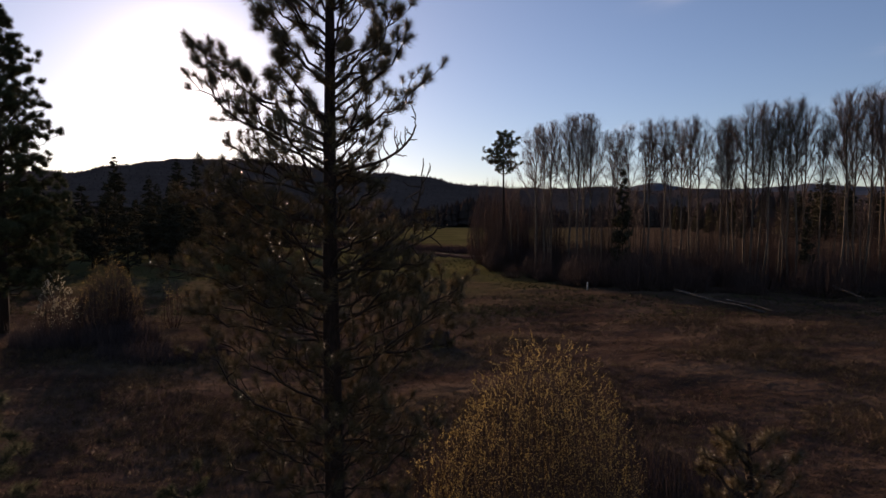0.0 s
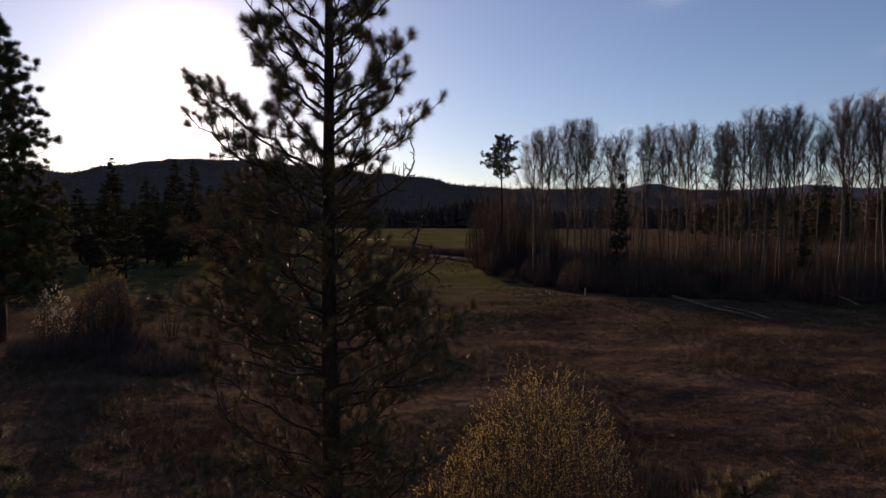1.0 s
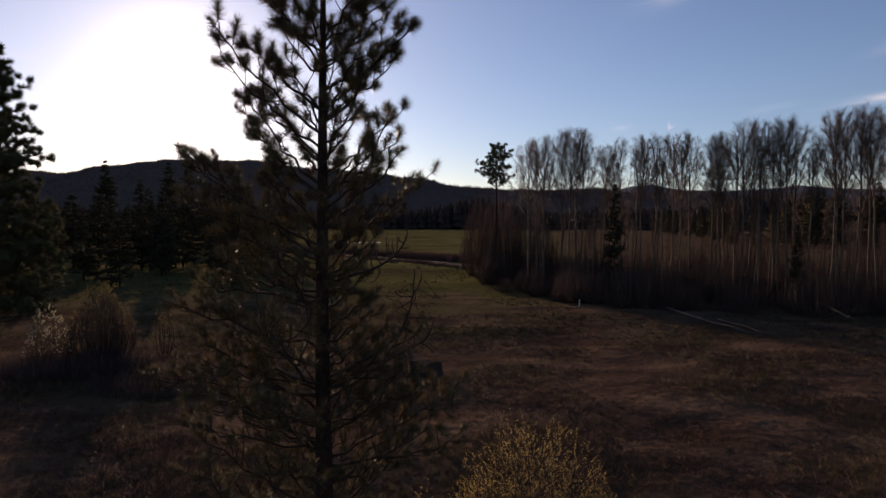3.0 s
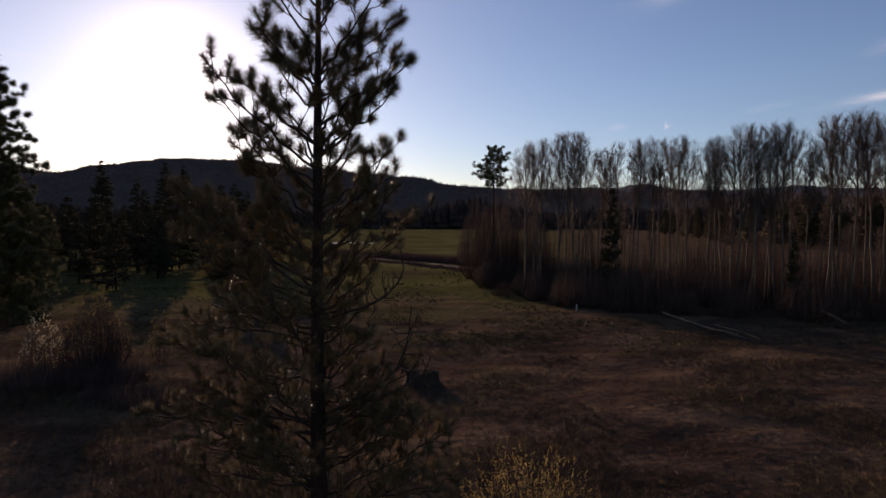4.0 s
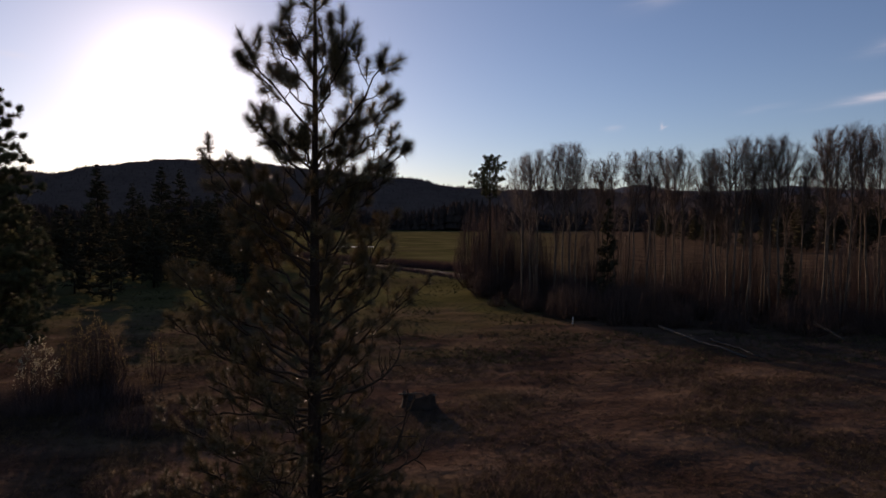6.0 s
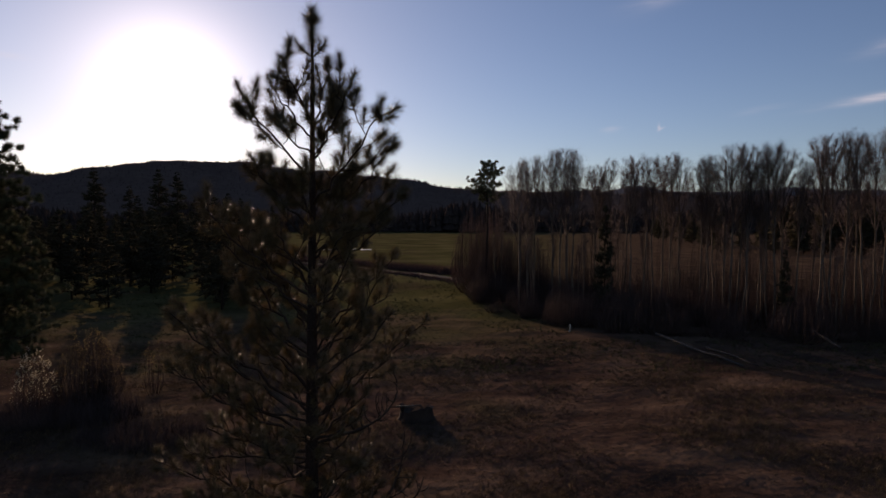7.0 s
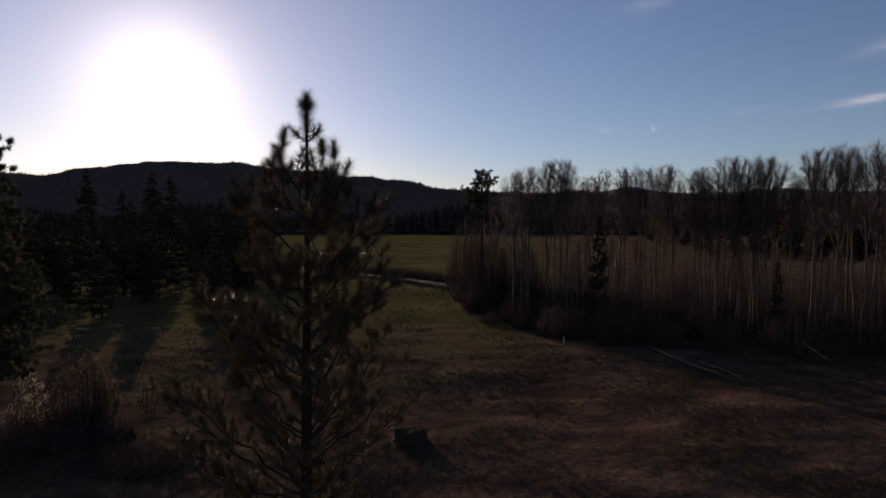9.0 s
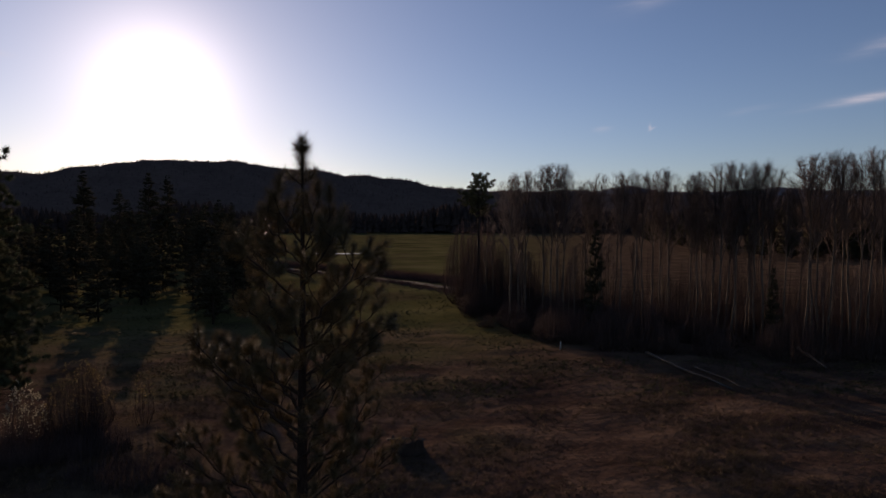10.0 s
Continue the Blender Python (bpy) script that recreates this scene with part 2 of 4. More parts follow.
class Geo:
    """Collects triangles and turns them into one mesh."""

    def __init__(self):
        self.v, self.f, self.count = [], [], 0

    def add(self, v, f):
        self.v.append(np.asarray(v, float).reshape(-1, 3))
        self.f.append(np.asarray(f, int).reshape(-1, 3) + self.count)
        self.count += len(self.v[-1])

    def tube(self, pts, radii, sides=6):
        """A round, tapering limb along pts."""
        pts = np.asarray(pts, float)
        k = len(pts)
        tan = unit(np.gradient(pts, axis=0))
        ref = np.array([0.0, 0.0, 1.0]) if abs(tan[:, 2]).mean() < 0.8 else np.array([1.0, 0.0, 0.0])
        a = unit(np.cross(tan, ref))
        b = np.cross(tan, a)
        ang = np.arange(sides) * 2 * np.pi / sides
        ring = (np.cos(ang)[None, :, None] * a[:, None] + np.sin(ang)[None, :, None] * b[:, None]) * np.asarray(radii)[:, None, None]
        v = (pts[:, None] + ring).reshape(-1, 3)
        f = []
        for i in range(k - 1):
            for j in range(sides):
                p, q = i * sides + j, i * sides + (j + 1) % sides
                f += [(p, q, q + sides), (p, q + sides, p + sides)]
        top, low = (k - 1) * sides, 0
        f += [(top, top + j, top + j + 1) for j in range(1, sides - 1)]
        f += [(low, low + j + 1, low + j) for j in range(1, sides - 1)]
        self.add(v, f)

    def spikes(self, p, d, length, width):
        """Many slender three-sided needles, stems or blades."""
        p, d = np.asarray(p, float), unit(d)
        n = len(p)
        length, width = np.broadcast_to(length, n), np.broadcast_to(width, n)
        ref = np.where(np.abs(d[:, 2:3]) < 0.8, [[0.0, 0.0, 1.0]], [[1.0, 0.0, 0.0]])
        a = unit(np.cross(d, ref))
        b = np.cross(d, a)
        v = np.empty((n, 4, 3))
        for j in range(3):
            w = 2 * np.pi * j / 3
            v[:, j] = p + (np.cos(w) * a + np.sin(w) * b) * (width * 0.5)[:, None]
        v[:, 3] = p + d * length[:, None]
        base = np.arange(n)[:, None] * 4
        f = np.stack([base + [0, 1, 3], base + [1, 2, 3], base + [2, 0, 3]], 1)
        self.add(v, f)

    def leaves(self, p, d, length, width):
        """Small folded leaves: two triangles a half, with a keel."""
        p, d = np.asarray(p, float), unit(d)
        n = len(p)
        length, width = np.broadcast_to(length, n), np.broadcast_to(width, n)
        s = unit(np.cross(d, rng.normal(size=(n, 3))))
        u = np.cross(s, d)
        mid = p + d * (length * 0.45)[:, None]
        v = np.stack([p, mid + s * (width * 0.5)[:, None] + u * (width * 0.2)[:, None], p + d * length[:, None],
                      mid - s * (width * 0.5)[:, None] + u * (width * 0.2)[:, None]], 1)
        base = np.arange(n)[:, None] * 4
        self.add(v, np.stack([base + [0, 1, 2], base + [0, 2, 3]], 1))

    def data(self, name, mat, smooth=True):
        v, f = np.concatenate(self.v), np.concatenate(self.f)
        me = bpy.data.meshes.new(name)
        me.vertices.add(len(v))
        me.vertices.foreach_set("co", v.astype(np.float32).ravel())
        me.loops.add(len(f) * 3)
        me.loops.foreach_set("vertex_index", f.astype(np.int32).ravel())
        me.polygons.add(len(f))
        me.polygons.foreach_set("loop_start", (np.arange(len(f)) * 3).astype(np.int32))
        me.polygons.foreach_set("use_smooth", np.full(len(f), smooth))
        me.update(calc_edges=True)
        me.materials.append(mat)
        return me

    def part(self, name, mat, parent=None, label="", smooth=True):
        ob = new(name, self.data(name, mat, smooth))
        if parent:
            ob.parent = parent
        return tagged(ob, label)


def bend(a, b, c, k=7):
    """Points along a curve from a to c, drawn towards b."""
    t = np.linspace(0, 1, k)[:, None]
    a, b, c = np.asarray(a, float), np.asarray(b, float), np.asarray(c, float)
    return (1 - t) ** 2 * a + 2 * t * (1 - t) * b + t * t * c


def thing(name, place, label, category, group="", turn=0.0, size=1.0):
    e = new(name)
    e.matrix_basis = pose(*place, 0, 0, turn) @ Matrix.Scale(size, 4)
    e.empty_display_size = 0.2
    return tagged(e, label, category, group)


def gh(x, y):
    """Height of the ground."""
    near = 1.0 / (1.0 + (y / 140.0) ** 2) if y > 0 else 1.0
    h = 0.28 * noise.noise((x * 0.07, y * 0.09, 3.1)) + 0.13 * noise.noise((x * 0.3, y * 0.42, 7.7)) + 0.06 * noise.noise((x * 0.9, y * 1.1, 1.3))
    return h * near


# ---- ground and hills ----


def spread(lo, hi, step, limit, grow=1.12):
    """Grid lines, close together between lo and hi and ever wider up to the limit."""
    out = list(np.arange(lo, hi, step))
    for sign, start in ((1, out[-1]), (-1, out[0])):
        s, p = step, start
        while abs(p) < limit:
            s *= grow
            p += sign * s
            out.append(p)
    return np.array(sorted(out))


def sheet(xs, ys, height):
    g = Geo()
    v = [(x, y, height(x, y)) for y in ys for x in xs]
    nx = len(xs)
    i, j = np.meshgrid(np.arange(nx - 1), np.arange(len(ys) - 1))
    p = (j * nx + i).ravel()
    g.add(v, np.concatenate([np.stack([p, p + 1, p + nx + 1], 1), np.stack([p, p + nx + 1, p + nx], 1)]))
    return g


ground = sheet(spread(-34, 42, 0.4, 4200), spread(4, 75, 0.4, 4200), gh).part("ground", GROUND)
tagged(ground, "rough brown and green pasture with matted dry grass", "ground", kind="structure")


def simple_conifers(g, x, y, z, h, slim=0.13, stout=0.2):
    """Small far trees: a stem and three uneven skirts of foliage."""
    for px, py, pz, ph in zip(x, y, z, h):
        k = 5
        r = ph * rng.uniform(slim, stout)
        for lo, hi, w in ((0.08, 0.5, 1.0), (0.3, 0.78, 0.75), (0.58, 1.0, 0.45)):
            ang = np.arange(k) * 2 * np.pi / k + rng.uniform(0, 6)
            rr = r * w * rng.uniform(0.7, 1.25, k)
            ring = np.stack([px + rr * np.cos(ang), py + rr * np.sin(ang), pz + ph * (lo + rng.uniform(-0.05, 0.05, k))], 1)
            v = np.vstack([ring, [(px + rng.normal(0, 0.02) * ph, py, pz + ph * hi)]])
            g.add(v, [(j, (j + 1) % k, k) for j in range(k)])


def ridge(az, table):
    a, e = zip(*table)
    return np.interp(az, a, e)


MAIN_RIDGE = [(-75, 1.6), (-60, 2.4), (-45, 3.0), (-38, 3.3), (-33.4, 3.78), (-30.4, 4.05), (-27, 4.75), (-25, 5.08), (-22.2, 5.24), (-19.4, 5.36), (-15.8, 5.45), (-13.4, 5.03), (-10, 4.72),
              (-8, 4.63), (-4, 4.3), (-1.5, 4.03), (0.5, 3.68), (2.3, 3.34), (4.3, 3.18), (10, 3.03), (14, 2.95), (20, 2.7), (30, 2.3), (60, 1.5), (80, 1.2)]
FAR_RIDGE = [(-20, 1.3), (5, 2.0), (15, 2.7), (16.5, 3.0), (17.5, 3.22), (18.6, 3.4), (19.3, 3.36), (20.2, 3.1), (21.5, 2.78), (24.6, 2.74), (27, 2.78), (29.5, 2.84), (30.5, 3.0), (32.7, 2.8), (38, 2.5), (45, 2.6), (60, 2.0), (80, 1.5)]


def hill(name, table, dist, foot, mat, label, rough, step=0.35):
    g = Geo()
    az = np.arange(table[0][0], table[-1][0], step)
    rows = np.linspace(0, 1, 14)
    v = []
    for s in rows:
        for a in az:
            d = foot + (dist - foot) * s
            top = math.tan(radians(ridge(a, table))) * dist + 6
            h = top * (s ** 0.9) + rough * s * noise.fractal((a * 0.25, s * 3, 2.0), 1.0, 2.0, 4) * (1 - 0.5 * s)
            v.append((d * math.sin(radians(a)), d * math.cos(radians(a)), h - 2))
    for a in az:
        d = dist * 1.3
        v.append((d * math.sin(radians(a)), d * math.cos(radians(a)), -5))
    n = len(az)
    j, i = np.meshgrid(np.arange(len(rows)), np.arange(n - 1))
    p = (j * n + i).ravel()
    g.add(v, np.concatenate([np.stack([p, p + 1, p + n + 1], 1), np.stack([p, p + n + 1, p + n], 1)]))
    ob = g.part(name, mat)
    return tagged(ob, label, "hill", kind="structure"), np.array(v).reshape(len(rows) + 1, n, 3)


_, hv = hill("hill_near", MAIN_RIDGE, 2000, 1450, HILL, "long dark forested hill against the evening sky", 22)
hill("hill_far", FAR_RIDGE, 3600, 2500, FAR_HILL, "low wooded hills on the skyline, blue haze put into their colour", 12)

woods = Geo()
wx, wy, wz, wh = [], [], [], []
for k in range(11000):
    s = rng.uniform(0, 1) ** 0.8 * 13
    a = rng.uniform(0, hv.shape[1] - 2)
    if k < 1500:
        s = 13.0 - rng.uniform(0, 0.25)
        a = rng.uniform(60, 290)
    i, j, fs, fa = min(int(s), 12), int(a), s - min(int(s), 12), a - int(a)
    q = (hv[i, j] * (1 - fa) + hv[i, j + 1] * fa) * (1 - fs) + (hv[i + 1, j] * (1 - fa) + hv[i + 1, j + 1] * fa) * fs
    wx.append(q[0]); wy.append(q[1]); wz.append(q[2] - 6); wh.append(rng.uniform(9, 15))
simple_conifers(woods, wx, wy, wz, wh)
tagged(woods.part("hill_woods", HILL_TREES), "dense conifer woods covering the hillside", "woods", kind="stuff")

belt = Geo()
n = 6500
az = np.radians(rng.uniform(-62, 62, n))
d = rng.uniform(612, 860, n)
bh = rng.uniform(19, 33, n) * (0.8 + 0.25 * np.sin(az * 23) * np.sin(az * 7 + 1))
simple_conifers(belt, d * np.sin(az), d * np.cos(az), np.full(n, -0.5), bh, 0.2, 0.3)
tagged(belt.part("far_forest", FOREST), "dark belt of conifers beyond the meadow", "woods", kind="stuff")


# ---- pine trees ----


def tuft(g, tip, axis, n, length, width, shaft=0.15):
    """A rosette of needles round the end of a shoot: swept back at its foot, forward at its tip."""
    axis = unit(axis)
    s = rng.uniform(0, 1, n) ** 0.75
    p = tip - axis * (shaft * (1 - s))[:, None]
    r = rng.normal(size=(n, 3))
    r = unit(r - (r @ axis)[:, None] * axis)
    opening = np.radians(np.interp(s, [0, 0.6, 1], [78, 58, 27]) + rng.normal(0, 13, n))
    d = r * np.sin(opening)[:, None] + axis * np.cos(opening)[:, None]
    d[:, 2] += 0.05
    g.spikes(p, d, length * rng.uniform(0.75, 1.1, n), width)


def pine_limb(tree, base, tip, r0, fill=1.0, needles=90, length=0.15, width=0.0048, dead=False, spacing=0.2, sag=0.42, leaf_mat=None, shaft=0.11, inner=0.24):
    """One limb that runs out and turns up; its shoots stand off on all sides, curve up and end in rosettes of needles."""
    wood, green = Geo(), Geo()
    base, tip = np.asarray(base, float), np.asarray(tip, float)
    span = tip - base
    flat = np.array([span[0], span[1], 0.0])
    ctrl = base + flat * 0.6 + np.array([0, 0, span[2] * sag])
    pts = bend(base, ctrl, tip, 10)
    pts[1:-1] += rng.normal(0, 0.018, (8, 3)) * np.linalg.norm(span)
    total = np.linalg.norm(span)
    wood.tube(pts, np.linspace(r0, max(0.006, r0 * (0.5 if dead else 0.3)), 10), 6)
    if not dead:
        tuft(green, pts[-1], pts[-1] - pts[-2], int(needles * 1.2), length, width, shaft * 1.3)
    side = 1
    s = 0.2 if dead else inner
    while s < 0.97:
        i = min(int(s * 9), 8)
        p = pts[i] + (pts[i + 1] - pts[i]) * (s * 9 - i)
        t = unit(pts[i + 1] - pts[i])
        out = unit(np.cross(t, [0, 0, 1])) * side
        if dead:
            reach = rng.uniform(0.12, 0.34)
            e = p + np.array([t[0] * 0.25, t[1] * 0.25, 1.0]) * reach + rng.normal(0, 0.05, 3)
            wood.tube(bend(p, p + t * reach * 0.6 + [0, 0, -0.04], e, 6), np.linspace(0.013, 0.006, 6), 5)
        elif rng.uniform() < fill:
            reach = (0.17 + 0.2 * total * (1.08 - s)) * rng.uniform(0.65, 1.3)
            up = np.cross(out, t) * side
            up = up if up[2] > 0 else -up
            open_, roll_ = radians(rng.uniform(34, 66)), radians(rng.uniform(-38, 62))
            d = t * math.cos(open_) + (out * math.cos(roll_) + up * math.sin(roll_)) * math.sin(open_)
            e = p + d * reach + np.array([0, 0, reach * rng.uniform(0.12, 0.42)])
            twig = bend(p, p + d * reach * 0.62, e, 6)
            twig[1:-1] += rng.normal(0, 0.008, (4, 3))
            wood.tube(twig, np.linspace(max(0.0065, r0 * 0.27), 0.0045, 6), 4)
            tuft(green, twig[-1], twig[-1] - twig[-2], needles, length, width, shaft)
            for _ in range(int(reach / 0.2 + rng.uniform(-0.3, 0.5))):
                q = twig[rng.integers(1, 5)]
                d2 = unit(unit(twig[-1] - twig[0]) + rng.normal(0, 0.55, 3) + [0, 0, 0.12])
                e2 = q + d2 * reach * rng.uniform(0.35, 0.6) + np.array([0, 0, 0.03])
                twiglet = bend(q, q + d2 * reach * 0.25 - [0, 0, 0.015], e2, 4)
                wood.tube(twiglet, [0.0055, 0.005, 0.0045, 0.004], 4)
                tuft(green, e2, twiglet[-1] - twiglet[-2], needles, length, width, shaft)
        side = -side
        s += spacing * rng.uniform(0.6, 1.3) / total
    limb = wood.part("limb", TWIG_BARK, tree, "bare dead limb with upright spurs" if dead else "")
    if green.count:
        green.part("needles", leaf_mat or NEEDLES, limb)
    return limb


def trunk_part(tree, pts, radii, mat=None, sides=12):
    g = Geo()
    g.tube(pts, radii, sides)
    return g.part("trunk", mat or PINE_BARK, tree)


PX, PY = -1.5, 8.3
main_pine = thing("pine_tree", (PX, PY, gh(PX, PY) - 0.05), "tall young ponderosa pine with long needle tufts and some dead limbs", "tree")
zs = np.array([0, 0.4, 2, 4, 6, 8, 9.5, 10.5, 11.5, 12.45])
lean = np.array([[0.06, 0, 0], [0.05, 0, 0], [0.03, 0, 0], [0.0, 0, 0], [-0.02, 0, 0], [0, 0, 0], [0.01, 0, 0], [0.02, 0.02, 0], [0.03, 0, 0], [0.035, 0, 0]])
spine = lean + np.stack([zs * 0, zs * 0, zs], 1)
trunk_part(main_pine, spine, [0.2, 0.16, 0.14, 0.12, 0.095, 0.072, 0.052, 0.038, 0.026, 0.013], sides=14)


def on_trunk(z):
    return np.array([np.interp(z, zs, spine[:, 0]), np.interp(z, zs, spine[:, 1]), z])


def limb(z0, dx, z1, dy=0.0, **kw):
    if z0 > 9.55:
        kw["spacing"] = max(0.17, kw.get("spacing", 0.17))
        kw.setdefault("needles", 170)
        kw.setdefault("length", 0.155)
        kw.setdefault("shaft", 0.2)
        kw.setdefault("inner", 0.3)
    elif z0 >= 7.2:
        kw["spacing"] = kw.get("spacing", 0.18)
        kw.setdefault("needles", 125)
        kw.setdefault("length", 0.145)
        kw.setdefault("inner", 0.34)
    elif not kw.get("dead"):
        kw.setdefault("spacing", 0.12)
        kw.setdefault("needles", 80)
        kw.setdefault("length", 0.12)
        kw.setdefault("shaft", 0.08)
        kw.setdefault("inner", 0.26)
    r = float(np.interp(z0, [2, 7, 10, 12], [0.022, 0.024, 0.018, 0.01]))
    return pine_limb(main_pine, on_trunk(z0), np.array([dx, dy, z1]), r, **kw)


top = Geo()
for zt in (12.5, 12.37, 12.24, 12.11):
    tuft(top, np.array([0.03, 0, zt + 0.05]), np.array([0, 0.02, 1.0]), 190, 0.185, 0.005, 0.2)
for a_, b_ in ((0.4, 0.1), (-0.4, -0.1), (0.05, -0.4), (-0.05, 0.4)):
    tuft(top, np.array([0.03 + 0.14 * a_, 0.14 * b_, 12.47]), np.array([a_, b_, 1.0]), 90, 0.17, 0.0048, 0.1)
top.part("leader_needles", NEEDLES, main_pine)
# upper crown
limb(11.95, 0.19, 12.13, 0.05, spacing=0.9, needles=90, length=0.13)
limb(11.95, -0.17, 12.14, -0.08, spacing=0.9, needles=90, length=0.13)
limb(11.0, 0.24, 11.86, 0.08)
limb(11.15, -0.26, 11.82, -0.5)
limb(11.05, 0.45, 11.62, -0.1)
limb(11.2, -0.35, 11.65, 0.32)
limb(10.6, 0.63, 11.42, -0.76)
limb(10.35, -0.68, 11.4, -0.9)
limb(10.85, 0.35, 11.5, 0.45)
limb(10.7, -0.6, 11.25, 0.15)
limb(10.0, 1.0, 11.25, -0.8)
limb(10.0, 1.02, 10.93, 0.35)
limb(9.7, -0.55, 10.57, -0.82)
limb(9.9, -0.75, 10.7, 0.35)
limb(9.75, 0.94, 10.67, 0.33)
limb(10.9, -0.45, 11.6, -0.35)
limb(10.6, 0.35, 11.25, -0.3)
# middle
limb(9.35, 1.1, 10.36, 0.24)
limb(9.1, 1.22, 10.2, -0.28)
limb(8.8, -1.18, 10.05, -0.78)
limb(9.1, -0.92, 9.98, -0.31)
limb(9.0, 0.73, 9.95, 0.6)
limb(9.0, 0.52, 9.73, -0.56)
limb(8.6, -1.18, 9.7, -0.4)
limb(8.4, -1.03, 9.54, 0.78)
limb(8.2, 0.91, 9.25, 0.74)
limb(7.95, 1.02, 8.87, 0.38)
limb(7.3, -2.0, 8.68, 0.45, spacing=0.15)
limb(7.2, -1.87, 8.63, -0.12, fill=0.7)
limb(7.5, -1.0, 8.35, 0.73)
limb(7.15, 1.31, 8.25, 0.54)
limb(6.9, -1.56, 8.0, -0.24)
limb(6.8, -1.72, 8.05, -0.5)
limb(6.9, 0.37, 7.58, 0.6)
limb(8.0, -1.1, 9.15, -0.1)
limb(8.1, -1.08, 9.35, 0.35)
limb(7.9, 0.95, 9.05, 0.1)
limb(7.6, 1.08, 8.6, -0.1)
limb(9.0, 1.02, 9.9, 0.05)
# shorter limbs on every side between them
urng = random.Random(9)
for k in range(25):
    z0 = 7.1 + 3.0 * k / 25 + urng.uniform(-0.08, 0.08)
    az = k * 2.4 + urng.uniform(-0.5, 0.5)
    reach = float(np.interp(z0, [7.1, 8.5, 9.5, 10.5, 11.2], [1.1, 0.95, 0.85, 0.7, 0.35])) * urng.uniform(0.55, 0.95)
    limb(z0, reach * math.cos(az), z0 + reach * urng.uniform(0.8, 1.2), reach * math.sin(az))


def dead_limb(path, dy, thick, spurs):
    """A crooked dead limb: path of (out, height); spurs of (along, out, up, bow) that curl off it."""
    g = Geo()
    n = len(path)
    knots = np.array([(a, dy * k / (n - 1), z) for k, (a, z) in enumerate(path)])
    u = np.linspace(0, n - 1, 4 * n)
    pts = np.stack([np.interp(u, np.arange(n), knots[:, i]) for i in range(3)], 1)
    for _ in range(2):
        pts[1:-1] = (pts[:-2] + 2 * pts[1:-1] + pts[2:]) / 4
    pts[2:-1] += rng.normal(0, 0.006, (len(pts) - 3, 3))
    g.tube(pts, np.linspace(thick, 0.007, len(pts)), 7)
    for s, out, up, bow in spurs:
        p = pts[int(s * (len(pts) - 1))]
        e = p + np.array([out, rng.uniform(-0.12, 0.12), up])
        q = bend(p, (p + e) / 2 + np.array([bow, rng.uniform(-0.05, 0.05), -abs(bow) * 0.4]), e, 7)
        q[1:-1] += rng.normal(0, 0.004, (5, 3))
        g.tube(q, np.linspace(0.011, 0.0045, 7), 5)
        if abs(up) > 0.2:
            k = q[3]
            g.tube(np.array([k, k + [0.03, 0.01, 0.05], k + [0.035, 0.0, 0.11]]), [0.006, 0.005, 0.004], 4)
    return g.part("limb", TWIG_BARK, main_pine, "bare crooked dead limb with curling spurs")


dead_limb([(0, 6.8), (0.35, 6.9), (0.62, 6.98), (0.86, 7.1), (1.0, 7.21), (1.11, 7.4), (1.14, 7.59), (1.08, 7.76)], 0.12, 0.026,
          [(0.28, -0.1, 0.24, -0.06), (0.33, -0.02, 0.26, -0.07), (0.4, -0.07, 0.34, -0.1), (0.43, 0.03, 0.22, 0.06), (0.5, -0.06, 0.32, -0.07), (0.56, -0.04, 0.2, -0.05), (0.58, 0.02, 0.27, 0.03),
           (0.62, 0.12, 0.02, 0.04), (0.45, 0.16, -0.02, 0.05), (0.38, -0.1, -0.22, 0.1), (0.7, -0.09, 0.08, -0.03), (0.22, -0.04, 0.2, -0.06), (0.84, -0.06, 0.05, 0.02)])
dead_limb([(0, 5.5), (0.5, 5.72), (0.86, 5.96), (1.05, 6.17), (1.13, 6.34), (1.19, 6.53), (1.23, 6.7), (1.24, 7.02)], -0.15, 0.03,
          [(0.86, 0.1, 0.26, 0.05), (0.82, -0.23, 0.08, -0.12), (0.8, -0.2, -0.14, -0.12), (0.6, 0.24, -0.03, 0.02), (0.5, 0.2, -0.12, 0.04), (0.66, -0.12, 0.12, -0.04), (0.4, 0.1, 0.3, 0.08), (0.74, 0.06, 0.16, 0.05), (0.3, -0.05, 0.25, -0.05)])
dead_limb([(0, 5.2), (0.5, 5.5), (0.95, 5.8), (1.22, 5.93), (1.42, 6.06), (1.5, 6.3)], 0.1, 0.024,
          [(0.6, 0.04, 0.2, 0.08), (0.7, 0.16, -0.16, 0.1), (0.76, 0.03, 0.22, 0.07), (0.84, 0.14, 0.05, 0.05), (0.9, -0.05, 0.14, -0.04), (0.52, 0.12, -0.18, 0.08)])
limb(6.7, -1.45, 7.0, 0.1, dead=True, spacing=0.3, sag=0.02)
limb(6.6, -1.54, 6.78, -0.3)
limb(5.9, -2.15, 6.55, 0.1)
limb(5.3, -2.35, 5.62, -0.2)
limb(5.35, 1.33, 6.14, 0.29)
limb(5.3, -1.46, 6.02, -0.24)
limb(5.5, 1.27, 5.65, -0.4)
limb(4.85, 1.42, 5.42, 0.1)
limb(4.3, 1.85, 4.66, -0.1)
limb(4.6, -1.62, 5.05, 0.2)
limb(4.5, -1.8, 5.07, -0.4)
limb(3.1, -1.4, 3.35, 0.2)
limb(3.2, 1.0, 3.1, 0.4, fill=0.6)
